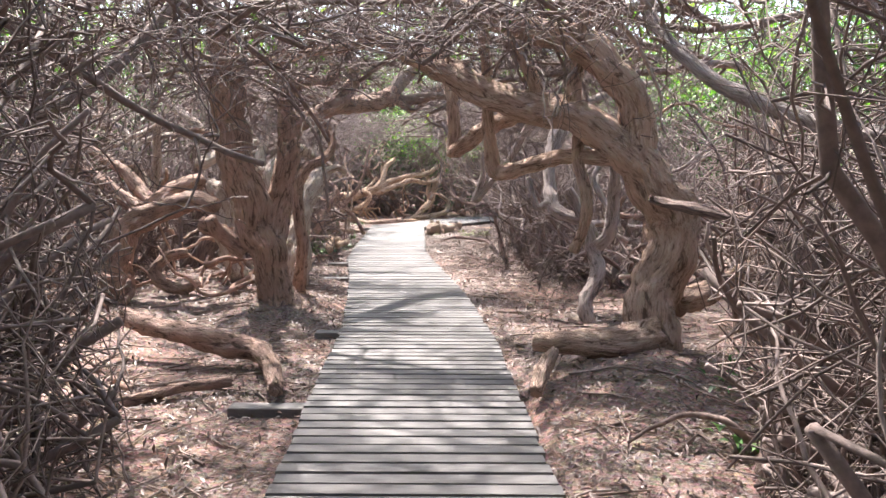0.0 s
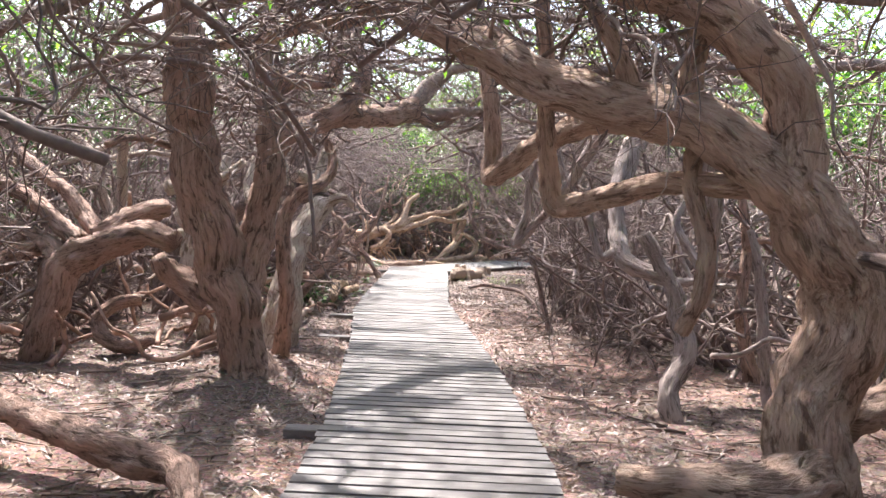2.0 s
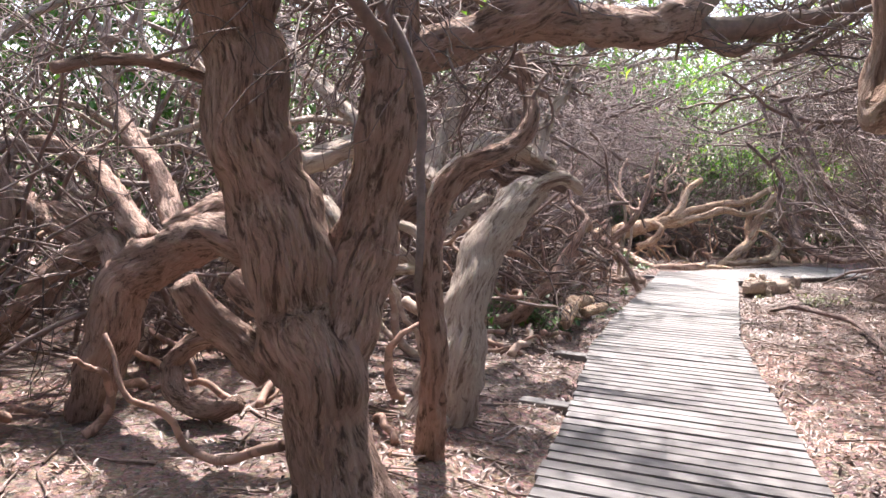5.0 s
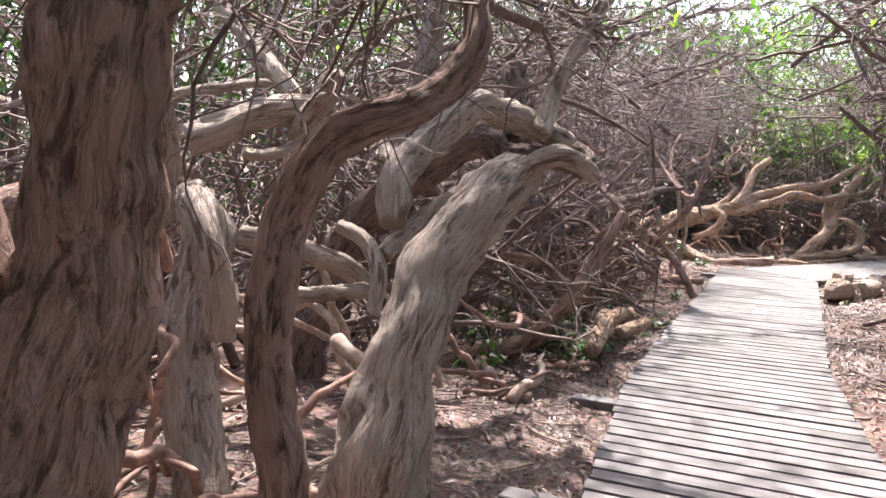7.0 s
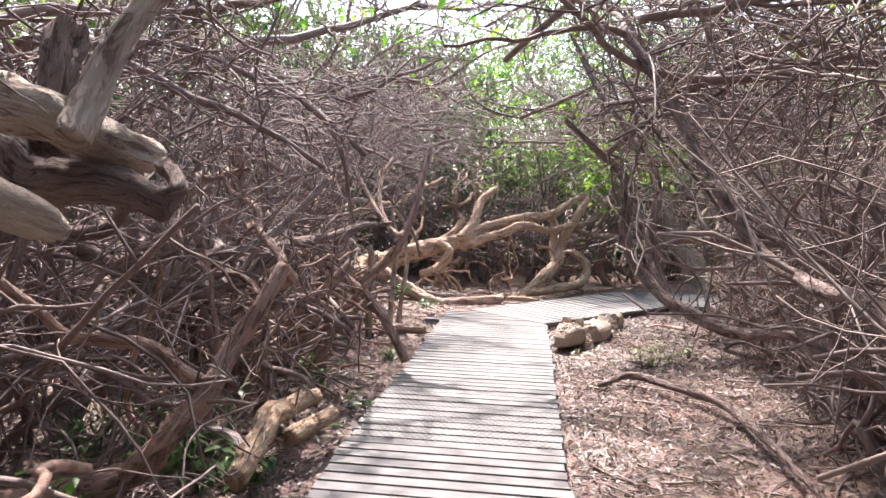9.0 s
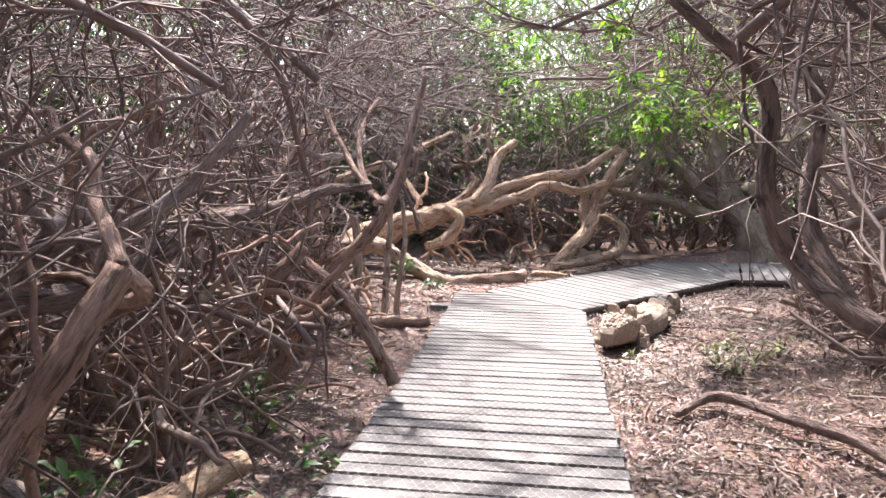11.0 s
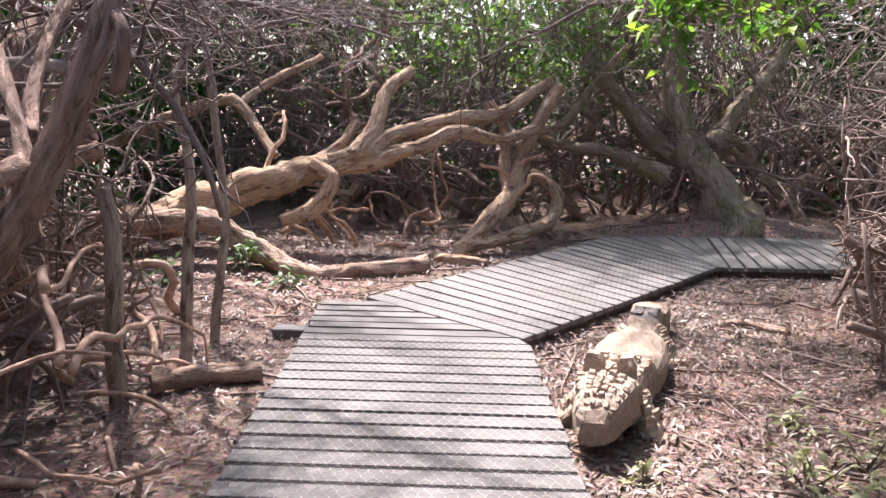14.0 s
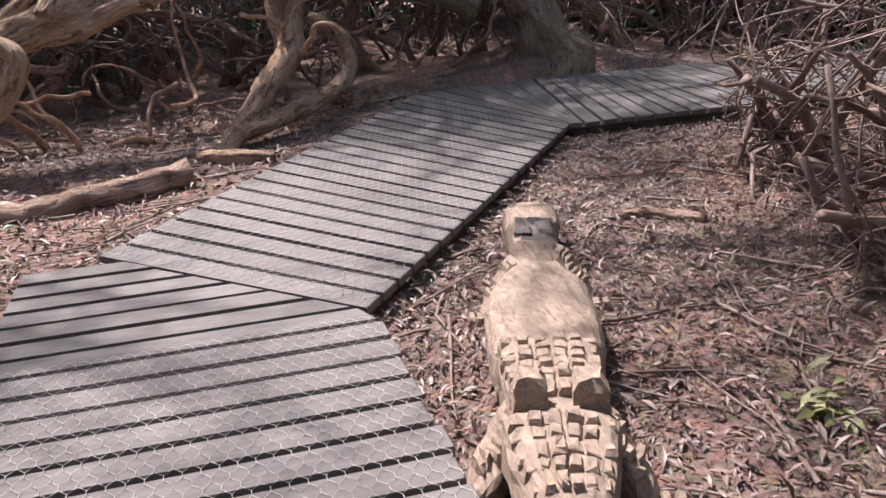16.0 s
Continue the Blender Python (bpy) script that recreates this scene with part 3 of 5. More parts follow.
limb(tree, "branch", [(-3.62, 23.80, 1.27, 0.041), (-3.34, 24.20, 1.55, 0.043), (-2.87, 24.60, 1.83, 0.035)], BARK_ORANGE)

tree = thing("fallen_branch", "long bent bare branch lying beside the boardwalk", "branch", group="fallen branches")
limb(tree, "stem", [(-4.47, 22.20, 0.28, 0.103), (-3.97, 22.20, 0.28, 0.099), (-3.45, 22.30, 0.31, 0.097), (-3.03, 22.30, 0.07, 0.098), (-2.55, 22.10, -0.11, 0.083), (-2.09, 22.20, -0.09, 0.080), (-1.54, 22.40, -0.05, 0.082)], BARK_TAN)

tree = thing("rhododendron_tree", "small rhododendron with a looped low branch", "tree", group="rhododendron trees")
limb(tree, "trunk", [(-1.4, 23.05, -0.25, 0.08), (-1.27, 23.20, -0.10, 0.067), (-1.03, 23.60, 0.13, 0.092), (-0.74, 24.00, 0.44, 0.096), (-0.65, 24.20, 0.74, 0.087), (-0.50, 24.30, 1.11, 0.075), (-0.23, 24.50, 1.54, 0.059)], BARK_ORANGE)
limb(tree, "branch", [(-0.77, 24.00, 0.41, 0.079), (-0.82, 24.20, 0.74, 0.069), (-0.82, 24.30, 1.08, 0.064), (-1.00, 24.40, 1.36, 0.052)], BARK_ORANGE)
limb(tree, "branch", [(-1.22, 23.20, -0.05, 0.057), (-0.84, 23.60, -0.01, 0.065), (-0.38, 24.20, 0.04, 0.070), (-0.21, 24.50, 0.24, 0.067), (-0.27, 24.60, 0.44, 0.061), (-0.52, 24.70, 0.58, 0.049)], BARK_ORANGE)

tree = thing("rhododendron_tree", "mossy grey rhododendron with spreading limbs behind the path", "tree", group="rhododendron trees")
limb(tree, "trunk", [(1.85, 24.7, -0.3, 0.38), (1.67, 24.80, 0.37, 0.228), (1.39, 25.00, 0.77, 0.205), (1.22, 25.20, 1.27, 0.155), (1.21, 25.40, 1.91, 0.131), (1.30, 25.60, 2.57, 0.106), (1.28, 25.80, 3.36, 0.090)], BARK_MOSS)
limb(tree, "branch", [(1.40, 25.00, 0.64, 0.154), (0.97, 25.20, 0.94, 0.114), (0.64, 25.40, 1.33, 0.090), (0.29, 25.60, 1.85, 0.080), (-0.04, 25.80, 2.38, 0.065)], BARK_MOSS)
limb(tree, "branch", [(1.05, 24.90, 0.52, 0.127), (0.55, 25.00, 0.76, 0.082), (0.03, 25.00, 0.85, 0.061), (-0.48, 25.00, 0.97, 0.050)], BARK_MOSS)
limb(tree, "branch", [(-0.68, 24.80, 0.97, 0.050), (-0.10, 25.00, 1.16, 0.046), (0.23, 25.20, 1.57, 0.041), (0.64, 25.40, 2.00, 0.042), (1.15, 25.60, 2.13, 0.038)], BARK_MOSS)
limb(tree, "branch", [(1.61, 25.10, 0.89, 0.114), (1.98, 25.30, 1.34, 0.094), (2.48, 25.50, 1.94, 0.080), (2.78, 25.70, 2.61, 0.070)], BARK_MOSS)

tree = thing("sapling", "slender pale upright stem standing in leaf litter", "tree", group="rhododendron trees")
limb(tree, "trunk", [(-2.78, 19.85, -0.25, 0.036), (-2.75, 19.85, 0.05, 0.033), (-2.72, 19.85, 0.44, 0.032), (-2.68, 19.85, 0.77, 0.029), (-2.70, 19.85, 1.06, 0.026), (-2.75, 19.85, 1.29, 0.023), (-2.67, 19.85, 1.57, 0.023), (-2.59, 19.85, 1.82, 0.018)], BARK_PALE)
limb(tree, "trunk", [(-2.75, 20.3, -0.3, 0.034), (-2.73, 20.30, -0.10, 0.031), (-2.68, 20.30, 0.28, 0.027), (-2.64, 20.30, 0.65, 0.024), (-2.68, 20.30, 1.09, 0.023), (-2.70, 20.30, 1.44, 0.023), (-2.74, 20.30, 1.74, 0.020), (-2.74, 20.30, 2.04, 0.017)], BARK_PALE)
limb(tree, "trunk", [(-2.86, 19.2, -0.25, 0.044), (-2.85, 19.20, 0.16, 0.041), (-2.83, 19.20, 0.45, 0.041), (-2.84, 19.20, 0.73, 0.037), (-2.88, 19.20, 0.89, 0.034)], BARK_PALE)

tree = thing("rhododendron_tree", "leaning dark brown rhododendron with forked limbs", "tree", group="rhododendron trees")
limb(tree, "trunk", [(-2.95, 17.35, -0.25, 0.08), (-2.75, 17.3, 0.2, 0.049), (-2.56, 17.25, 0.52, 0.044), (-2.38, 17.20, 0.72, 0.043), (-2.21, 17.20, 0.88, 0.042), (-2.10, 17.20, 1.01, 0.040), (-2.03, 17.25, 1.17, 0.037), (-1.98, 17.30, 1.34, 0.033), (-1.95, 17.40, 1.54, 0.028), (-1.93, 17.50, 1.72, 0.025), (-1.89, 17.60, 1.95, 0.021)], BARK_BROWN)
limb(tree, "branch", [(-2.07, 17.20, 1.11, 0.026), (-2.25, 17.50, 1.18, 0.019), (-2.46, 17.80, 1.35, 0.021), (-2.64, 18.00, 1.57, 0.020), (-2.78, 18.20, 1.77, 0.018)], BARK_BROWN)
limb(tree, "branch", [(-2.29, 17.60, 1.19, 0.021), (-2.46, 18.00, 1.39, 0.019), (-2.55, 18.40, 1.65, 0.021), (-2.52, 18.80, 1.90, 0.019)], BARK_BROWN)
limb(tree, "branch", [(-2.05, 17.15, 1.15, 0.023), (-2.04, 17.00, 1.13, 0.020), (-2.06, 16.90, 1.13, 0.018)], BARK_BROWN)
limb(tree, "branch", [(-1.96, 17.40, 1.49, 0.015), (-1.89, 17.30, 1.43, 0.014), (-1.91, 17.30, 1.30, 0.016)], BARK_BROWN)

tree = thing("rhododendron_tree", "thin bare leaning stem rooted at the boardwalk edge", "tree", group="rhododendron trees")
limb(tree, "trunk", [(-1.94, 16.90, 0.04, 0.041), (-2.07, 16.90, 0.27, 0.042), (-2.23, 17.00, 0.47, 0.042), (-2.50, 17.10, 0.70, 0.035), (-2.81, 17.30, 0.83, 0.030), (-3.14, 17.50, 0.92, 0.026)], BARK_BROWN)
limb(tree, "trunk", [(-2.17, 17.00, 0.44, 0.034), (-2.35, 17.10, 0.49, 0.034), (-2.53, 17.20, 0.54, 0.033), (-2.74, 17.30, 0.59, 0.031), (-3.00, 17.40, 0.65, 0.030)], BARK_BROWN)

tree = thing("rhododendron_tree", "heavy horizontal brown rhododendron limb over undergrowth", "tree", group="rhododendron trees")
limb(tree, "trunk", [(-6.3, 18.3, -0.25, 0.22), (-5.7, 18.4, 0.5, 0.17), (-5.07, 18.60, 0.74, 0.113), (-4.61, 18.70, 0.82, 0.108), (-4.24, 18.90, 0.87, 0.116), (-3.93, 19.10, 0.92, 0.120), (-3.73, 19.30, 1.11, 0.092), (-3.60, 19.60, 1.36, 0.080), (-3.53, 20.00, 1.72, 0.068)], BARK_BROWN)
limb(tree, "branch", [(-4.38, 19.20, 1.03, 0.061), (-4.17, 19.30, 1.09, 0.062), (-3.87, 19.40, 0.98, 0.060), (-3.65, 19.50, 0.77, 0.057)], BARK_BROWN)
limb(tree, "branch", [(-3.35, 18.40, 0.53, 0.049), (-3.21, 18.60, 0.66, 0.049), (-3.13, 18.80, 0.81, 0.049), (-3.07, 19.00, 0.96, 0.044)], BARK_BROWN)
limb(tree, "branch", [(-4.42, 19.30, 1.02, 0.086), (-4.06, 19.40, 1.09, 0.082), (-3.84, 19.50, 0.98, 0.076), (-3.66, 19.60, 0.77, 0.057)], BARK_BROWN)
limb(tree, "branch", [(-3.55, 20.40, 1.02, 0.091), (-3.59, 20.40, 1.26, 0.073), (-3.58, 20.50, 1.65, 0.044)], BARK_BROWN)

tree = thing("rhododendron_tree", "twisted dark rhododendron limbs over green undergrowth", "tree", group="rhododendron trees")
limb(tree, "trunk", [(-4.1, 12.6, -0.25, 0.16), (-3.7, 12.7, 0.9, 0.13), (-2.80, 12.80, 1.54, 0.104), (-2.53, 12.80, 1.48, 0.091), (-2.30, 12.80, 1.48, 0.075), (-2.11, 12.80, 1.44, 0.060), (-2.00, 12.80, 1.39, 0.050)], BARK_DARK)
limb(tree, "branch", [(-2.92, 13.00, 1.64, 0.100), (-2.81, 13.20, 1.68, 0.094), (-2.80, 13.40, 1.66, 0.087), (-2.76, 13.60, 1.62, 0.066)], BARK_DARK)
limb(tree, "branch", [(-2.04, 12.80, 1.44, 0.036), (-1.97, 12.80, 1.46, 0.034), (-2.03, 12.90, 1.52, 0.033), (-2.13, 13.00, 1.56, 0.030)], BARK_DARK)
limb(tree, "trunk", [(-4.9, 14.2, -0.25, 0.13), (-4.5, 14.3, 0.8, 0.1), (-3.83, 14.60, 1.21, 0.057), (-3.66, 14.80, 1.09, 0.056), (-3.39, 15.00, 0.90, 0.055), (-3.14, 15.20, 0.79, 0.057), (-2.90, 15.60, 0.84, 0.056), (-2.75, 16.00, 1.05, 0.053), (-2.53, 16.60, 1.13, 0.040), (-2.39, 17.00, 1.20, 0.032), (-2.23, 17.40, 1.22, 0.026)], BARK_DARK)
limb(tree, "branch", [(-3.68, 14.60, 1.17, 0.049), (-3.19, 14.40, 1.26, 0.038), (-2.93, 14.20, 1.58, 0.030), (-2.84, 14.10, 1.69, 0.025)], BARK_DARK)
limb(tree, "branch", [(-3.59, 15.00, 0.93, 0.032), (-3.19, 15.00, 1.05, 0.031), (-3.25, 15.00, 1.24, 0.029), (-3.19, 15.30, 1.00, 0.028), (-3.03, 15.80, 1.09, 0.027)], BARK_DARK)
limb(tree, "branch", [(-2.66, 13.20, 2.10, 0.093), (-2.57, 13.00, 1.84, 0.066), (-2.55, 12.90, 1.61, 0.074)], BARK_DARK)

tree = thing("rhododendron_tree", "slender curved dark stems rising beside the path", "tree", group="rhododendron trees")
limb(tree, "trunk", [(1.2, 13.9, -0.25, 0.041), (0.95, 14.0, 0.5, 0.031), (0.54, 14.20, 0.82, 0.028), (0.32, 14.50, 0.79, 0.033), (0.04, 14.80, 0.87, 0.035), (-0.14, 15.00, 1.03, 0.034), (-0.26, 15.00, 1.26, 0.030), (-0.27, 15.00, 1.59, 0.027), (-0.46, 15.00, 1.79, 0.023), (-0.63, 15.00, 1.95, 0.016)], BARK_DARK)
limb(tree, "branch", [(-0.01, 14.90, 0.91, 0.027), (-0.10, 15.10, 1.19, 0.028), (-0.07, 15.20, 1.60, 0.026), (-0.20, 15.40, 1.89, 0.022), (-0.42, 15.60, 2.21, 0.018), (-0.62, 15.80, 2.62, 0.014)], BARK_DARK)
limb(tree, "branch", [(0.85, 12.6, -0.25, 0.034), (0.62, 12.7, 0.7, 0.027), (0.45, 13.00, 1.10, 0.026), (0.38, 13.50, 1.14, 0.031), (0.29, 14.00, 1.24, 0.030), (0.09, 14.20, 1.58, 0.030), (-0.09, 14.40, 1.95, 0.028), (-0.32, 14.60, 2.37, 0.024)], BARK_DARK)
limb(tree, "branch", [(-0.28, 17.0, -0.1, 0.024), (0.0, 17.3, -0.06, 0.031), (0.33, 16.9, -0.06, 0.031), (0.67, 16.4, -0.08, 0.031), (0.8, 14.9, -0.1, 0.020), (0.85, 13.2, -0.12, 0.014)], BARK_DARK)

tree = thing("rhododendron_tree", "bare brown limb rising over the path from a thicket", "tree", group="rhododendron trees")
limb(tree, "branch", [(-3.7, 4.0, -0.25, 0.10), (-3.3, 4.2, 0.9, 0.08), (-2.71, 4.40, 1.60, 0.045), (-2.48, 4.50, 1.71, 0.044), (-2.23, 4.60, 1.86, 0.042), (-2.04, 4.80, 2.08, 0.040), (-1.91, 5.00, 2.31, 0.038), (-1.79, 5.20, 2.55, 0.036), (-1.74, 5.40, 2.88, 0.034)], BARK_GREY)

tree = thing("rhododendron_tree", "long grey limb sloping out of a dark thicket", "tree", group="rhododendron trees")
limb(tree, "branch", [(3.3, 3.5, -0.25, 0.072), (2.8, 3.6, 1.0, 0.054), (2.16, 3.90, 1.59, 0.049), (1.98, 4.10, 1.66, 0.048), (1.75, 4.30, 1.77, 0.047), (1.48, 4.50, 1.93, 0.045), (1.28, 4.70, 2.15, 0.039), (1.16, 4.90, 2.41, 0.034)], BARK_GREY)

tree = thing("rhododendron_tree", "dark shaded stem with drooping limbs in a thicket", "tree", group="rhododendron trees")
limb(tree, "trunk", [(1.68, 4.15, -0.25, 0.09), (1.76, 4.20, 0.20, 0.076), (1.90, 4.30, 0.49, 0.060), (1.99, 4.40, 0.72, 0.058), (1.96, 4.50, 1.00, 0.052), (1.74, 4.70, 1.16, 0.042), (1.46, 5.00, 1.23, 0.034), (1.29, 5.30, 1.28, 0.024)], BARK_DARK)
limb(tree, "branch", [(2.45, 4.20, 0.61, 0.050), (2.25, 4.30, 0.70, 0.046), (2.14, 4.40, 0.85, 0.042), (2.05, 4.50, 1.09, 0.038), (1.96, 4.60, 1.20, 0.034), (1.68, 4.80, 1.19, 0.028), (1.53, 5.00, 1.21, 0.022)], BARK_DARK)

tree = thing("fallen_branch", "knobbly brown branch lying on leaf litter", "branch", group="fallen branches")
limb(tree, "stem", [(-1.22, 5.30, -0.03, 0.050), (-1.51, 6.20, -0.01, 0.081), (-1.79, 6.40, 0.03, 0.093), (-2.15, 6.50, 0.06, 0.094), (-2.51, 6.70, 0.11, 0.083), (-2.93, 6.90, 0.17, 0.075)], BARK_BROWN)

tree = thing("fallen_branch", "thin dark fallen branch on leaf litter", "branch", group="fallen branches")
limb(tree, "stem", [(-2.79, 5.30, -0.12, 0.043), (-2.36, 5.30, -0.13, 0.043), (-2.03, 5.50, -0.09, 0.040), (-1.65, 5.70, -0.08, 0.037)], BARK_BROWN)

tree = thing("fallen_branch", "orange-brown peeled branch lying beside the boardwalk", "branch", group="fallen branches")
limb(tree, "stem", [(-2.22, 13.90, 0.01, 0.057), (-2.28, 14.30, 0.06, 0.069), (-2.33, 14.70, 0.11, 0.075), (-2.37, 15.20, 0.06, 0.068), (-2.31, 15.50, 0.05, 0.052)], BARK_ORANGE)

tree = thing("fallen_branch", "short reddish dead branch on leaf litter", "branch", group="fallen branches")
limb(tree, "stem", [(-2.19, 14.60, 0.02, 0.050), (-2.12, 14.80, 0.04, 0.056), (-2.06, 15.10, 0.05, 0.048)], BARK_ORANGE)

tree = thing("fallen_branch", "short pale log lying against the boardwalk edge", "branch", group="fallen branches")
limb(tree, "stem", [(-2.75, 19.35, -0.12, 0.05), (-2.55, 19.5, -0.11, 0.055), (-2.25, 19.62, -0.12, 0.05)], BARK_TAN)

tree = thing("bark_slab", "peeled reddish slab of bark on leaf litter", "bark", group="fallen branches")
limb(tree, "stem", [(-1.5, 22.95, -0.12, 0.04), (-1.25, 22.8, -0.1, 0.06), (-1.0, 22.72, -0.12, 0.05)], BARK_ORANGE)

tree = thing("fallen_branch", "short broken dark stick on leaf litter", "branch", group="fallen branches")
limb(tree, "stem", [(0.55, 20.95, -0.15, 0.022), (0.7, 20.9, -0.14, 0.026), (0.95, 20.75, -0.15, 0.03)], BARK_BROWN)



# ---- carved wooden crocodile lying beside the boardwalk ----
def loft(bm, sections, along, n=16):
    """Rounded-box sections (s, half width, bottom, top, sideways shift) joined along an axis."""
    rings = []
    for s, hw, zb, zt, sh in sections:
        ring = []
        for k in range(n):
            a = 2 * math.pi * (k + 0.5) / n
            c, q = math.cos(a), math.sin(a)
            u = math.copysign(abs(c) ** 0.45, c) * hw + sh
            w = (zb + zt) / 2 + math.copysign(abs(q) ** 0.45, q) * (zt - zb) / 2
            p = along(s, u, w)
            p += Vector(noise.noise_vector(p * 14)) * 0.006
            ring.append(bm.verts.new(p))
        rings.append(ring)
    for a, b_ in zip(rings[:-1], rings[1:]):
        for k in range(n):
            bm.faces.new((a[k], a[(k + 1) % n], b_[(k + 1) % n], b_[k]))
    bm.faces.new(rings[0][::-1])
    bm.faces.new(rings[-1])


def lump(bm, along, s, u, w, ds, du, dw):
    """A chipped, tapered block standing on the surface."""
    vs = []
    for z, k in ((-1, 1.0), (0.4, 0.92), (1, 0.68)):
        for a, b_ in ((-1, -1), (1, -1), (1, 1), (-1, 1)):
            j = 1 + random.uniform(-0.12, 0.12)
            vs.append(bm.verts.new(along(s + a * ds * k * j, u + b_ * du * k * j, w + z * dw)))
    for r in (0, 4):
        for k in range(4):
            bm.faces.new((vs[r + k], vs[r + (k + 1) % 4], vs[r + 4 + (k + 1) % 4], vs[r + 4 + k]))
    bm.faces.new(vs[8:12])


origin, ax = Vector((-0.66, 18.6, 0)), Vector((0.31, 0.95, 0)).normalized()
sx = Vector((ax.y, -ax.x, 0))


def croc(s, u, w):
    return origin + ax * s + sx * u + Vector((0, 0, w))


bm = bmesh.new()
loft(bm, [(0.10, 0.055, -0.09, 0.015, 0), (0.13, 0.075, -0.10, 0.055, 0), (0.20, 0.098, -0.10, 0.085, 0), (0.34, 0.128, -0.11, 0.105, 0), (0.48, 0.152, -0.14, 0.105, 0), (0.56, 0.13, -0.16, 0.075, 0), (0.66, 0.14, -0.2, 0.07, 0), (0.85, 0.155, -0.2, 0.055, 0), (0.97, 0.17, -0.2, 0.05, 0)], croc)
loft(bm, [(0.94, 0.165, -0.2, 0.0, 0), (1.05, 0.19, -0.2, 0.012, 0), (1.3, 0.205, -0.2, 0.012, 0), (1.5, 0.18, -0.2, 0.01, 0), (1.66, 0.12, -0.2, 0.005, 0), (1.7, 0.10, -0.2, 0.0, 0)], croc)
loft(bm, [(1.68, 0.075, -0.2, -0.01, 0), (1.78, 0.085, -0.2, 0.01, 0), (1.84, 0.10, -0.2, 0.035, 0), (2.1, 0.105, -0.2, 0.035, 0), (2.14, 0.12, -0.2, 0.02, 0), (2.3, 0.13, -0.2, 0.025, 0), (2.42, 0.07, -0.2, 0.0, 0)], croc)
random.seed(3)
for i in range(15):
    for k in range(6):
        s = 0.165 + i * 0.056
        if 0.47 < s < 0.60:
            continue
        hw = float(np.interp(s, [0.16, 0.34, 0.46, 0.6, 0.97], [0.080, 0.118, 0.140, 0.128, 0.160]))
        top = float(np.interp(s, [0.13, 0.20, 0.34, 0.48, 0.56, 0.66, 0.97], [0.052, 0.082, 0.103, 0.103, 0.075, 0.068, 0.048]))
        u = (k - 2.5) * hw / 3.0
        lump(bm, croc, s + random.uniform(-0.009, 0.009), u, top - (k - 2.5) ** 2 * 0.004 + random.uniform(-0.003, 0.006), random.uniform(0.019, 0.027), hw * random.uniform(0.125, 0.155), random.uniform(0.014, 0.024))
for u in (-0.078, 0.078):
    lump(bm, croc, 0.545, u, 0.125, 0.04, 0.046, 0.05)
# legs: stepped, chipped slabs down to the ground
for s, side, reach in ((0.62, -1, 0.15), (0.60, 1, 0.17), (1.66, -1, 0.15), (1.78, 1, 0.16)):
    root = float(np.interp(s, [0.6, 1.7], [0.14, 0.11]))
    def leg(d, u, w, s=s, side=side, root=root):
        return croc(s + 0.05 - d * 0.62 + u, side * (root - 0.03 + d * 0.40) + u * side * 0.5, w)
    loft(bm, [(0, 0.055, -0.19, 0.01, 0), (0.07, 0.075, -0.2, -0.01, 0), (0.14, 0.07, -0.2, -0.05, 0), (0.22, 0.065, -0.2, -0.085, 0), (0.29, 0.055, -0.2, -0.12, 0), (0.32, 0.03, -0.2, -0.15, 0)], leg, 12)
    for c in range(7):
        d = 0.05 + c * 0.032
        lump(bm, leg, d, random.uniform(-0.03, 0.03), float(np.interp(d, [0, 0.14, 0.29], [0.0, -0.05, -0.12])), 0.02, 0.035, 0.022)
    for c in range(3):
        lump(bm, croc, s - 0.15, side * (root + reach * 0.75) + (c - 1) * 0.036, -0.165, 0.04, 0.015, 0.022)
lump(bm, croc, 1.98, -0.045, 0.04, 0.10, 0.036, 0.012)
lump(bm, croc, 1.98, 0.045, 0.04, 0.10, 0.036, 0.012)
bmesh.ops.subdivide_edges(bm, edges=[e for e in bm.edges if e.calc_length() > 0.05], cuts=1, use_grid_fill=True)
for q in bm.verts:
    q.co += Vector(noise.noise_vector(q.co * 40)) * 0.010 + Vector(noise.noise_vector(q.co * 11)) * 0.008
bmesh.ops.recalc_face_normals(bm, faces=bm.faces)
me = bpy.data.meshes.new("wooden_crocodile")
bm.to_mesh(me)
bm.free()
me.materials.append(CARVED)
me.materials.append(CHARRED)
for p in me.polygons:
    d = p.center - origin
    along_s, across = d.dot(ax), d.dot(sx)
    if 1.86 < along_s < 2.10 and abs(across) < 0.09 and p.center.z > 0.03:
        p.material_index = 1
tagged(new("wooden_crocodile", me), "roughly carved pale wooden crocodile lying on leaf litter", "sculpture")
random.seed(8)
stone = thing("stone", "small pale rounded stone on leaf litter", "stone")
bm = bmesh.new()
bmesh.ops.create_icosphere(bm, subdivisions=2, radius=0.05)
for q in bm.verts:
    q.co = Vector((q.co.x, q.co.y * 0.8, q.co.z * 0.6)) * (1 + 0.25 * noise.noise(q.co * 30))
o = part("stone_body", bm, BARK_GREY, stone)
stone.location = (-0.33, 18.98, -0.16)


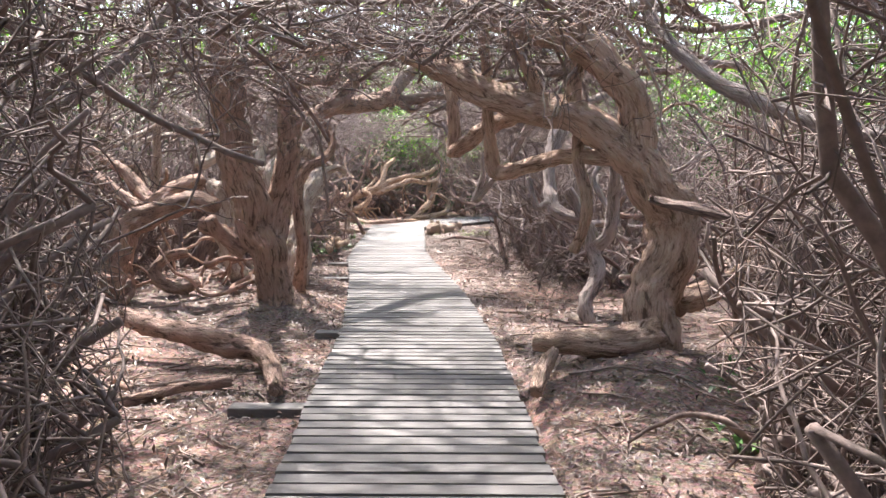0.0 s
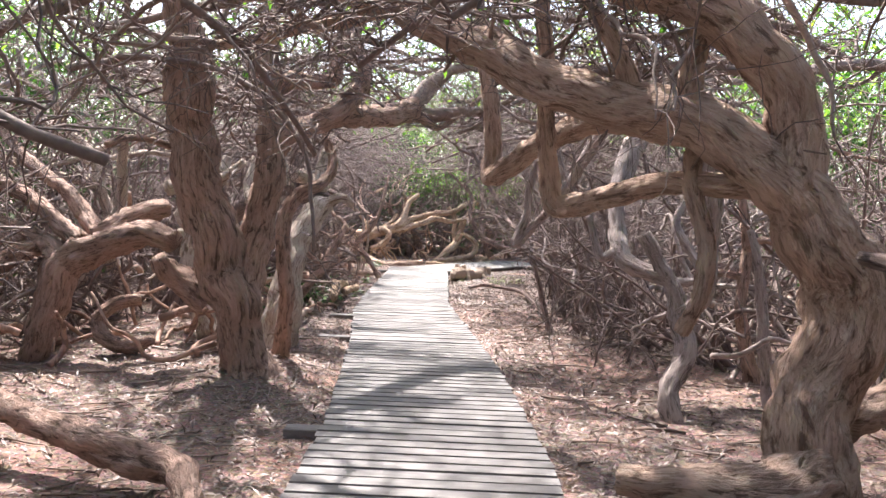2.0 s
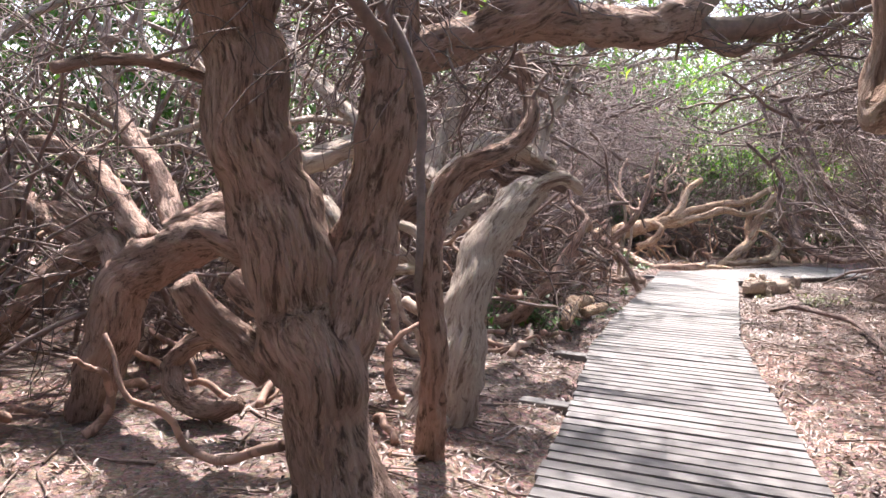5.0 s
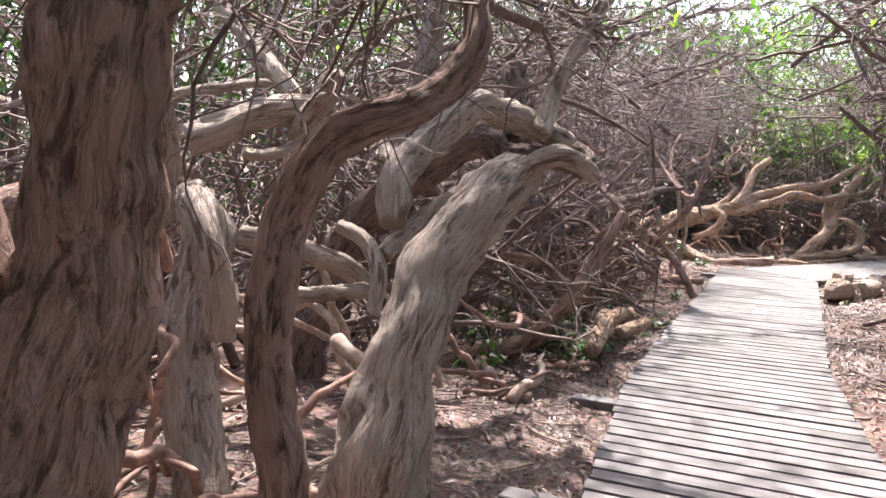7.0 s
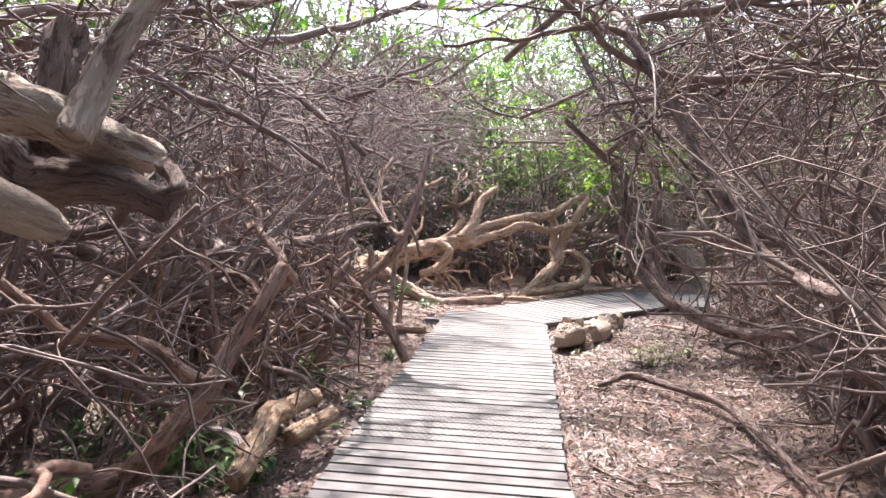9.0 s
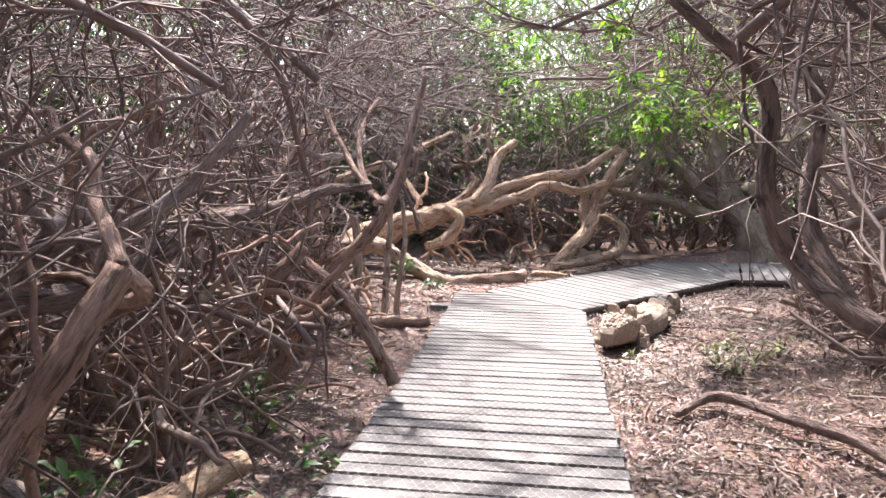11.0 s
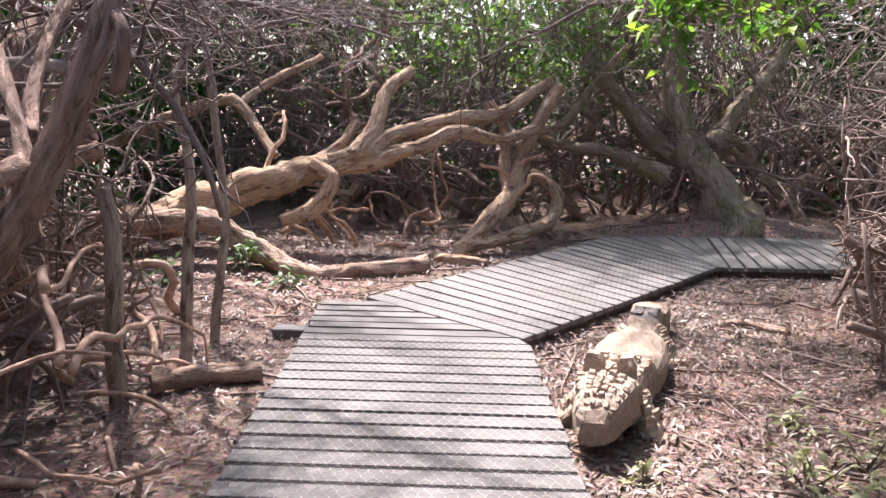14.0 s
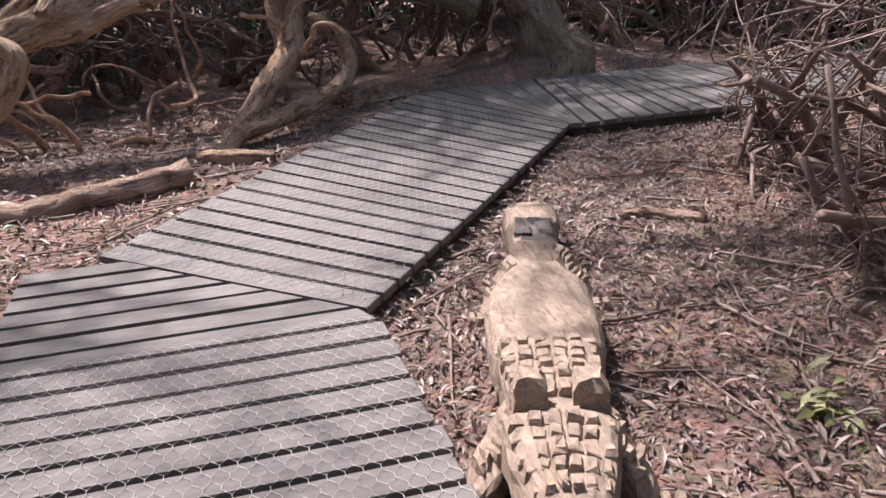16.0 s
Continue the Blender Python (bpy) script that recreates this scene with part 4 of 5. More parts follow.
# ---- thickets: arching shrubs of bare stems and twigs ----
def tubes(lines, sides):
    """Joins many thin tapered tubes into vertex and face lists. A line is an array of (x, y, z, r)."""
    verts, faces, base = [], [], 0
    ang = np.arange(sides) * 2 * math.pi / sides
    ca, sa = np.cos(ang), np.sin(ang)
    for s in lines:
        if sides > 4:
            s = np.vstack([s[:1], s, s[-1:]])
            s[0, 3] = s[-1, 3] = 0.0004
            s[0, :3] += (s[1, :3] - s[2, :3]) * 0.02
            s[-1, :3] += (s[-2, :3] - s[-3, :3]) * 0.02
        n, b_ = frames(s[:, :3], sides > 4)
        ring = s[:, None, :3] + (n[:, None, :] * ca[None, :, None] + b_[:, None, :] * sa[None, :, None]) * s[:, 3][:, None, None]
        verts.append(ring.reshape(-1, 3))
        m_ = len(s)
        i, k = np.meshgrid(np.arange(m_ - 1), np.arange(sides), indexing="ij")
        k2 = (k + 1) % sides
        faces.append((np.stack([i * sides + k, i * sides + k2, (i + 1) * sides + k2, (i + 1) * sides + k], -1).reshape(-1, 4) + base))
        base += m_ * sides
    if not verts:
        return [], []
    return np.concatenate(verts).tolist(), np.concatenate(faces).tolist()


def open_space(p):
    """True where the walker's tunnel must stay free."""
    x, y, z = p
    if z < -0.2:
        return True
    if 0.3 < y < 9.5 and -0.36 * y - 0.25 < x < (0.25 * y + 0.2 if y < 4.0 and z > 0.5 else 0.31 * y + 0.3) and z < 2.3:
        return True
    if 10.5 < y < 17.0 and -1 < x < 1.0 and z < 0.75:
        return True
    if 6.0 < y < 12.5 and -4.2 < x < -0.5 and z < 2.2:
        return True
    if 4.5 < y < 9.5 and 0 < x < 1.9 and z < 1.9:
        return True
    if 17.0 < y < 24.5 and -2.85 < x < -1.5 and z < 1.3:
        return True
    if 20.0 < y < 24.6 and -3.5 < x < 1.0 + 0.35 * (y - 20) and z < 1.6:
        return True
    if 22.3 < y < 24.6 and x < 2.1 and z < 1.2:
        return True
    if 16.5 < y <= 20.5 and -1 < x < 0.9 + 0.15 * (z + 0.2) and z < 1.6:
        return True
    if near_deck(x, y, 0.2 if z < 1.5 else 0.05) and z < 2.15 + 0.12 * math.sin(3 * y + x):
        return True
    return False


def wander(rng, p, d, length, r0, r1, n, wiggle, pull, blocked):
    pts = [(*p, r0)]
    p, d = np.array(p, float), np.array(d, float)
    d /= np.linalg.norm(d)
    st = length / n
    for i in range(n):
        d = d + rng.normal(0, wiggle, 3) + np.array(pull) * (i / n)
        d /= np.linalg.norm(d)
        p = p + d * st
        if blocked(p):
            break
        pts.append((*p, r0 + (r1 - r0) * (i + 1) / n))
    return np.array(pts)


def shrub(rng, x, y, lean, size, stems, twigs, light=False, name="rhododendron_shrub"):
    """A bare, arching shrub: stems, side branches and a haze of twigs."""
    z = ground_at(x, y) - 0.05
    main, mid, fine = [], [], []
    for _ in range(stems):
        a = rng.uniform(0, 2 * math.pi)
        d = np.array([math.cos(a) * 0.6 + lean[0], math.sin(a) * 0.6 + lean[1], rng.uniform(0.6, 1.5)])
        s = wander(rng, (x + rng.normal(0, 0.15), y + rng.normal(0, 0.15), z), d, size * rng.uniform(0.8, 1.3), rng.uniform(0.02, 0.045), 0.008, 16, 0.17, (lean[0] * 0.12, lean[1] * 0.12, -0.03), open_space)
        if len(s) < 4:
            continue
        main.append(s)
        for _ in range(7):
            i = rng.integers(2, len(s))
            d2 = rng.normal(0, 1, 3) + np.array([lean[0], lean[1], 0.25])
            q = wander(rng, s[i][:3], d2, size * rng.uniform(0.3, 0.7), s[i][3] * 0.6, 0.004, 10, 0.22, (0, 0, -0.06), open_space)
            if len(q) > 3:
                mid.append(q)
    src = main + mid
    if not src:
        return None
    for _ in range(twigs):
        s = src[rng.integers(0, len(src))]
        i = rng.integers(1, len(s))
        d2 = rng.normal(0, 1, 3) + np.array([0, 0, 0.1])
        q = wander(rng, s[i][:3], d2, rng.uniform(0.35, 1.0), min(0.008, s[i][3] * 0.7), 0.0022, 6, 0.3, (0, 0, -0.1), open_space)
        if len(q) > 2:
            fine.append(q)
    t_ = thing(name, "dense bare grey-brown rhododendron shrub with tangled twigs", "shrub", "thicket shrubs")
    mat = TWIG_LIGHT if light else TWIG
    for s in main:
        v, f = tubes([s], 7)
        mesh_object("stem", v, f, mat, t_)
    v, f = tubes(mid, 5)
    if v:
        mesh_object("branchwork", v, f, mat, t_)["kind"] = "stuff"
    v, f = tubes(fine, 3)
    if v:
        mesh_object("twig_crown", v, f, mat, t_)["kind"] = "stuff"
    return t_


rng = np.random.default_rng(5)
LB = [(-6, -2.3), (1, -2.3), (4.2, -2.5), (5.5, -3.9), (8.0, -5.2), (12.0, -4.6), (13.0, -3.7), (15.5, -3.6), (17.5, -3.7), (20, -4.4), (23, -5.0), (26, -5.0)]
RB = [(-6, 2.0), (2.0, 2.0), (4.5, 2.3), (6.0, 2.9), (8.5, 2.4), (10.5, 1.9), (12.0, 1.45), (14.0, 1.2), (17, 1.5), (18.5, 1.5), (20.0, 1.5), (21.5, 2.2), (22.6, 2.9), (24.0, 3.6), (26, 5)]
for side, table, spread in ((-1, LB, 0.0), (1, RB, 0.0)):
    y = -3.0
    while y < 26:
        edge = float(np.interp(y, [q[0] for q in table], [q[1] for q in table]))
        for row, off in enumerate((0.15, 1.3, 2.7)):
            xx = edge + side * (off + rng.uniform(0, 0.5))
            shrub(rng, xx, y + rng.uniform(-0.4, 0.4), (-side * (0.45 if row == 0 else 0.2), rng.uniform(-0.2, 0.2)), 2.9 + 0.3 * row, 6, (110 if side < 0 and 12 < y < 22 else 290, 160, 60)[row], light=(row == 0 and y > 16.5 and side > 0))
        y += 1.05
for k in range(13):
    shrub(rng, -5.5 + k * 1.0 + rng.uniform(-0.3, 0.3), 26.0 + rng.uniform(-0.5, 1.2), (rng.uniform(-0.3, 0.3), -0.3), 3.2, 6, 260)
for k in range(14):
    shrub(rng, -6 + k * 1.0, 28.2 + rng.uniform(-0.5, 0.5), (0, -0.2), 3.8, 6, 160)
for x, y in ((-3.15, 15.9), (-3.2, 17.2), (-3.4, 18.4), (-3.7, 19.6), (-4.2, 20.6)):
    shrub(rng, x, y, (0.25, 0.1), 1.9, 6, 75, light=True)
for k in range(8):
    shrub(rng, -4 + k * 1.1, -4.5, (0, 0.2), 3.4, 6, 100)


for x, y in ((1.75, 2.4), (1.9, 3.2), (2.1, 3.9), (2.3, 4.6), (-2.2, 2.6), (-2.4, 3.4)):
    shrub(rng, x, y, (-0.15 if x > 0 else 0.15, 0.1), 3.5, 8, 330)


# ---- crooked bare trees inside the thicket ----
def crooked_tree(rng, x, y, lean, size, r, mat, label):
    """A short leaning trunk that breaks into curling, knobbly limbs."""
    t_ = thing("rhododendron_tree", label, "tree", "rhododendron trees")
    z = ground_at(x, y) - 0.08
    s = wander(rng, (x, y, z), (lean[0], lean[1], 0.9), size, r * 1.25, r * 0.6, 9, 0.24, (0, 0, -0.03), open_space)
    if len(s) < 4:
        s = wander(rng, (x, y, z), (0, 0, 1), size * 0.7, r * 1.25, r * 0.6, 6, 0.1, (0, 0, 0), lambda p: False)
    limb(t_, "trunk", [tuple(q) for q in s], mat, 12)
    for _ in range(5):
        i = rng.integers(2, len(s))
        d = rng.normal(0, 1, 3) * np.array([1, 1, 0.6]) + np.array([lean[0] * 0.6, lean[1] * 0.6, 0.35])
        q = wander(rng, s[i][:3], d, size * rng.uniform(0.5, 0.9), s[i][3] * 0.75, s[i][3] * 0.3, 9, 0.36, (0, 0, 0.05), open_space)
        if len(q) > 4:
            limb(t_, "branch", [tuple(w) for w in q], mat, 9)


rng = np.random.default_rng(21)
for x, y, lean, size, r, mat in ((-3.5, 13.4, (0.5, 0.2), 2.3, 0.07, BARK_BROWN), (-3.9, 14.9, (0.6, 0.1), 2.2, 0.075, BARK_GREY), (-3.2, 16.2, (0.2, 0.3), 2.0, 0.05, BARK_BROWN), (-3.9, 16.9, (0.4, 0.2), 2.4, 0.08, BARK_BROWN), (-4.5, 18.0, (0.7, 0.2), 2.6, 0.085, BARK_GREY), (-3.5, 19.4, (-0.2, 0.3), 2.2, 0.06, BARK_BROWN), (-4.4, 20.4, (0.3, 0.1), 2.4, 0.07, BARK_TAN), (-4.8, 21.6, (0.3, 0.4), 2.4, 0.07, BARK_BROWN),
                                 (-4.9, 12.4, (0.2, 0.3), 2.8, 0.08, BARK_PALE), (-5.2, 10.9, (0.4, 0.3), 2.8, 0.08, BARK_PALE), (-5.6, 9.2, (0.3, 0.3), 2.6, 0.07, BARK_GREY), (2.3, 8.8, (-0.3, 0.3), 2.2, 0.05, BARK_GREY), (2.5, 9.8, (-0.4, -0.1), 2.4, 0.055, BARK_BROWN), (2.9, 7.6, (-0.2, 0.5), 2.4, 0.055, BARK_BROWN), (2.2, 10.9, (-0.2, 0.1), 2.0, 0.045, BARK_GREY),
                                 (-1.6, 25.6, (-0.4, 0.0), 2.6, 0.07, BARK_BROWN), (-3.1, 25.2, (0.5, 0.1), 2.5, 0.065, BARK_TAN), (0.3, 26.2, (-0.5, 0.0), 2.6, 0.07, BARK_BROWN), (3.0, 25.6, (-0.5, 0.0), 2.4, 0.08, BARK_MOSS)):
    crooked_tree(rng, x, y, lean, size, r, mat, "crooked bare rhododendron with curling knobbly limbs in a thicket")


# ---- shoots and twigs that each tree bears ----
def walkway(p):
    return (near_deck(p[0], p[1], 0.1) and p[2] < 2.2) or p[2] < -0.15


rng = np.random.default_rng(11)
owners = {}
for owner, mat, s in list(GROWN):
    owners.setdefault(owner, (mat, []))[1].append(s)
for owner, (mat, spines) in owners.items():
    if owner.name.startswith("fallen"):
        continue
    mids, fine = [], []
    for s in spines:
        top = s[-1]
        d0 = s[-1][:3] - s[max(0, len(s) - 6)][:3]
        if top[2] > 2.2 and top[3] > 0.018:
            for _ in range(3):
                q = wander(rng, top[:3] - d0 * 0.2, d0 / (np.linalg.norm(d0) + 1e-6) + rng.normal(0, 0.35, 3), rng.uniform(1.0, 2.0), top[3] * 0.8, 0.008, 14, 0.2, (0, 0, 0.02), walkway)
                if len(q) > 4:
                    mids.append(q)
        length = np.linalg.norm(np.diff(s[:, :3], axis=0), axis=1).sum()
        for _ in range(int(length * 4)):
            i = rng.integers(len(s) // 3, len(s))
            if s[i][2] < 1.75 or rng.uniform() > (s[i][2] - 1.5):
                continue
            q = wander(rng, s[i][:3], rng.normal(0, 1, 3) + np.array([0, 0, 0.3]), rng.uniform(0.3, 1.3), min(s[i][3] * 0.4, 0.016), 0.004, 10, 0.25, (0, 0, 0.02), walkway)
            if len(q) > 3:
                mids.append(q)
    for q in mids:
        for _ in range(7):
            i = rng.integers(1, len(q))
            w = wander(rng, q[i][:3], rng.normal(0, 1, 3), rng.uniform(0.25, 0.8), min(0.006, q[i][3] * 0.7), 0.002, 6, 0.3, (0, 0, -0.03), walkway)
            if len(w) > 2:
                fine.append(w)
    v, f = tubes(mids, 6)
    if v:
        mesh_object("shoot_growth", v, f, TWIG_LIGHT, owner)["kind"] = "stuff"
    v, f = tubes(fine, 3)
    if v:
        mesh_object("twig_crown", v, f, TWIG, owner)["kind"] = "stuff"


# ---- tangles of curling dead limbs on the open ground ----
def tangle(rng, x, y, spread, count, r, mat, low=0.1, high=0.9):
    t_ = thing("dead_limb_tangle", "tangle of curling dead brown limbs on leaf litter", "branch", "dead limb tangles")
    for _ in range(count):
        px, py = x + rng.normal(0, spread), y + rng.normal(0, spread)
        if near_deck(px, py, 0.25):
            continue
        a = rng.uniform(0, 2 * math.pi)
        z0 = ground_at(px, py) + (0.02 if rng.uniform() < 0.6 else rng.uniform(low, high))
        q = wander(rng, (px, py, z0), (math.cos(a), math.sin(a), rng.uniform(-0.1, 0.7)), rng.uniform(0.6, 1.7), r * rng.uniform(0.5, 1.2), r * 0.3, 12, 0.33, (0, 0, -0.12), lambda p: near_deck(p[0], p[1], 0.15) or p[2] < ground_at(p[0], p[1]) or p[2] > 1.5)
        if len(q) > 4:
            v, f = tubes([np.array(spline(q, 0.05))], 8)
            mesh_object("limb", v, f, mat, t_)


for x, y, sp, n_, r, mt in ((-4.3, 8.7, 0.6, 12, 0.035, BARK_BROWN), (-3.4, 10.6, 0.7, 16, 0.04, BARK_BROWN), (-3.0, 11.9, 0.6, 16, 0.045, BARK_PALE), (-4.6, 11.0, 0.8, 16, 0.04, BARK_TAN),
                            (-2.7, 13.0, 0.4, 10, 0.03, BARK_BROWN), (-3.3, 15.6, 0.6, 20, 0.025, BARK_BROWN), (-3.2, 16.8, 0.5, 18, 0.022, BARK_BROWN), (-2.9, 18.6, 0.4, 14, 0.018, BARK_TAN), (-3.7, 17.8, 0.6, 16, 0.035, BARK_TAN), (-3.6, 20.6, 0.6, 12, 0.03, BARK_TAN), (-2.9, 6.0, 0.5, 8, 0.03, BARK_BROWN),
                            (-2.2, 24.0, 0.7, 18, 0.03, BARK_ORANGE), (-0.9, 25.2, 0.6, 16, 0.03, BARK_BROWN), (2.6, 9.8, 0.6, 10, 0.03, BARK_GREY), (2.2, 5.2, 0.4, 8, 0.03, BARK_DARK), (2.6, 25.4, 0.6, 8, 0.04, BARK_BROWN)):
    tangle(rng, x, y, sp, n_, r, mt)


# ---- boughs that roof the tunnel ----
def bough(rng, side, y):
    bright = 13.5 < y < 25.5      # the roof stands open over the turn of the path
    x0 = centre_at(min(y, 21)) + side * (rng.uniform(2.5, 3.9) if bright else rng.uniform(2.2, 3.6))
    low = 2.45 if 2.0 < y < 13.5 else 2.0
    s = wander(rng, (x0, y, rng.uniform(low, low + 0.5)), (-side, rng.normal(0, 0.5), rng.uniform(0.12, 0.4)), rng.uniform(2.6, 3.8) if bright else rng.uniform(3.2, 4.6), rng.uniform(0.025, 0.05), 0.012, 22, 0.13, (0, 0, -0.02), walkway)
    if len(s) < 5:
        return
    t_ = thing("overhead_bough", "bare twiggy rhododendron bough roofing the path", "branch", "overhead boughs")
    mids, fine = [], []
    for _ in range(14):
        i = rng.integers(1, len(s))
        q = wander(rng, s[i][:3], rng.normal(0, 1, 3) * np.array([1, 1, 0.45]) + np.array([-side * 0.3, 0, 0.05]), rng.uniform(0.7, 1.6), s[i][3] * 0.45, 0.004, 12, 0.22, (0, 0, -0.03), walkway)
        if len(q) > 3:
            mids.append(q)
    for q in [s] + mids:
        for _ in range(11):
            i = rng.integers(1, len(q))
            w = wander(rng, q[i][:3], rng.normal(0, 1, 3) * np.array([1, 1, 0.6]), rng.uniform(0.3, 0.8), min(0.006, q[i][3] * 0.7), 0.002, 6, 0.28, (0, 0, -0.04), walkway)
            if len(w) > 2:
                fine.append(w)
    v, f = tubes([s], 8)
    mesh_object("bough", v, f, TWIG, t_)
    v, f = tubes(mids, 5)
    if v:
        mesh_object("branchwork", v, f, TWIG, t_)["kind"] = "stuff"
    v, f = tubes(fine, 3)
    if v:
        mesh_object("twig_crown", v, f, TWIG, t_)["kind"] = "stuff"


y = -2.0
while y < 26.5:
    for side in (-1, 1):
        for _ in range(2):
            bough(rng, side, y + rng.uniform(-0.35, 0.35))
    y += 0.72


# ---- leaves ----
def leaves(pos, length, rng, droop=0.2, curl=0.25, width=0.17):
    """Folded pointed leaves, four triangles each."""
    n = len(pos)
    yaw = rng.uniform(0, 2 * math.pi, n)
    el = rng.normal(-droop, 0.45, n)
    d = np.stack([np.cos(yaw) * np.cos(el), np.sin(yaw) * np.cos(el), np.sin(el)], 1)
    side = np.stack([-np.sin(yaw), np.cos(yaw), rng.normal(0, 0.3, n)], 1)
    up = np.cross(d, side)
    L_ = (length * rng.uniform(0.6, 1.3, n))[:, None]
    W = L_ * width
    a, e = pos, pos + d * L_ - up * L_ * curl
    mid = pos + d * L_ * 0.5
    l, r = mid + side * W + up * L_ * 0.06, mid - side * W + up * L_ * 0.06
    v = np.stack([a, l, mid, r, e], 1).reshape(-1, 3)
    i = np.arange(n)[:, None] * 5
    f = np.concatenate([i + np.array([[0, 2, 1]]), i + np.array([[0, 3, 2]]), i + np.array([[1, 2, 4]]), i + np.array([[2, 3, 4]])])
    return v.tolist(), f.tolist()


def clumps(rng, centres, per, radius):
    c = np.asarray(centres)
    return (c[:, None, :] + rng.normal(0, radius, (len(c), per, 3))).reshape(-1, 3)


# canopy above the tunnel; its gaps are placed by which ground should get sun
cs = []
while len(cs) < 5400:
    x, y = rng.uniform(-11, 11), rng.uniform(-6, 32)
    z = rng.uniform(2.9, 5.0) - 0.02 * abs(x)
    hole = noise.noise(Vector((x * 0.55, y * 0.55, 9.0)))
    gx, gy = x - sd[0] / sd[2] * z, y - sd[1] / sd[2] * z     # where its shadow falls
    if -2.2 < x < 1.0 and y > 23.5:
        continue
    shade = gx > 0.5 or gy < 5      # fewer gaps here, added cover to keep this side and the start shaded
    if (16.8 < gy < 26.5 and -4.4 < gx < 1.0 and hole > -0.7) or (12.4 < gy < 16.8 and -4.8 < gx < -1.9 and hole > -0.6) or (9.8 < gy < 12.2 and -4.8 < gx < -2.6 and hole > -0.4) or (8.0 < gy < 8.9 and -1.0 < gx < -0.3) or hole > (0.62 if shade else 0.45):
        continue
    cs.append((x, y, z))
v, f = leaves(clumps(rng, cs, 12, 0.2), 0.13, rng)
canopy = mesh_object("canopy_leaves", v, f, LEAF)
tagged(canopy, "green rhododendron leaf canopy lit from above", "foliage", kind="stuff")

# far woods behind the thicket
cs = []
for _ in range(11500):
    a = rng.uniform(0, 2 * math.pi)
    rr = rng.uniform(0, 3.5)
    p = ((7.6 + rr) * math.cos(a), 12 + (18.2 + rr) * math.sin(a), rng.uniform(-0.1, 5.2))
    if p[1] > 24 and -2.2 < p[0] < 1.0 and p[2] > 2.8 and rng.uniform() < 0.7:
        continue
    cs.append(p)
v, f = leaves(clumps(rng, cs, 11, 0.35), 0.33, rng)
woods = mesh_object("far_woods", v, f, LEAF_LOW)
tagged(woods, "green leafy woodland far beyond the thicket", "foliage", kind="stuff")


# sunlit foliage in the gap beyond the turn
cs = [(rng.normal(-0.5, 1.2), rng.uniform(24.8, 28.5), rng.uniform(1.9, 5.4)) for _ in range(620)]
v, f = leaves(clumps(rng, cs, 13, 0.22), 0.14, rng)
tagged(mesh_object("sunlit_leaves", v, f, LEAF), "yellow-green backlit rhododendron foliage above the far thicket", "foliage", kind="stuff")


# ---- leafy sprays and low plants ----
def spray(rng, name, x, y, z, radius, count, length, mat, label, stems=5):
    t_ = thing(name, label, "plant", "green plants")
    base = (x, y, z)
    lines, tips = [], []
    for _ in range(stems):
        q = wander(rng, base, rng.normal(0, 1, 3) + np.array([0, 0, 1.0]), radius * rng.uniform(0.8, 1.4), 0.008, 0.003, 6, 0.2, (0, 0, -0.05), lambda p: False)
        lines.append(q)
        tips += [q[k][:3] for k in range(2, len(q))]
    v, f = tubes(lines, 5)
    mesh_object("stem", v, f, TWIG, t_)
    pos = np.array([tips[rng.integers(0, len(tips))] for _ in range(count)]) + rng.normal(0, radius * 0.16, (count, 3))
    v, f = leaves(pos, length, rng, droop=0.0)
    mesh_object("leaves", v, f, mat, t_)["kind"] = "stuff"


LOWL = "low green rhododendron seedling in leaf litter"
for x, y, r, n_ in ((-2.55, 14.1, 0.3, 90), (-2.75, 14.6, 0.3, 80), (-2.3, 15.35, 0.16, 36), (-2.9, 13.6, 0.3, 60), (-3.0, 15.2, 0.35, 60), (-3.2, 16.4, 0.3, 50), (-2.6, 16.4, 0.25, 30), (-3.0, 17.0, 0.25, 26), (-3.05, 22.0, 0.25, 36), (-3.6, 21.6, 0.3, 50), (1.9, 5.4, 0.2, 30), (1.6, 4.4, 0.15, 20), (-2.3, 17.9, 0.15, 16), (-2.95, 14.5, 0.32, 110), (-2.5, 14.35, 0.25, 90), (-3.4, 14.6, 0.3, 80), (-2.25, 15.95, 0.2, 50), (-3.6, 15.6, 0.35, 70), (-2.6, 21.7, 0.2, 40), (-3.4, 18.6, 0.25, 30)):
    spray(rng, "seedling", x, y, ground_at(x, y), r, n_, 0.11, LEAF_LOW, LOWL)
for x, y, r, n_ in ((0.2, 18.55, 0.15, 60), (0.4, 19.15, 0.12, 44), (0.5, 18.72, 0.18, 70), (0.3, 18.3, 0.15, 50), (-0.48, 18.5, 0.09, 20), (0.75, 19.0, 0.14, 40)):
    spray(rng, "wilting_shoot", x, y, ground_at(x, y), r, n_, 0.075, LEAF_DRY, "wilting olive-green rhododendron shoot lying in leaf litter", 7)
for x, y, z in ((-0.3, 19.3, 1.6), (-0.1, 19.5, 1.75), (0.1, 19.6, 1.95), (-0.35, 19.2, 1.95), (0.3, 19.8, 1.9), (0.4, 19.9, 2.2), (0.6, 20.0, 1.7), (0.0, 19.3, 2.25), (-0.6, 19.3, 2.3), (0.8, 20.2, 2.1)):
    spray(rng, "leafy_spray", x, y, z, 0.28, 85, 0.12, LEAF, "bright green sunlit rhododendron leaves hanging over the path")


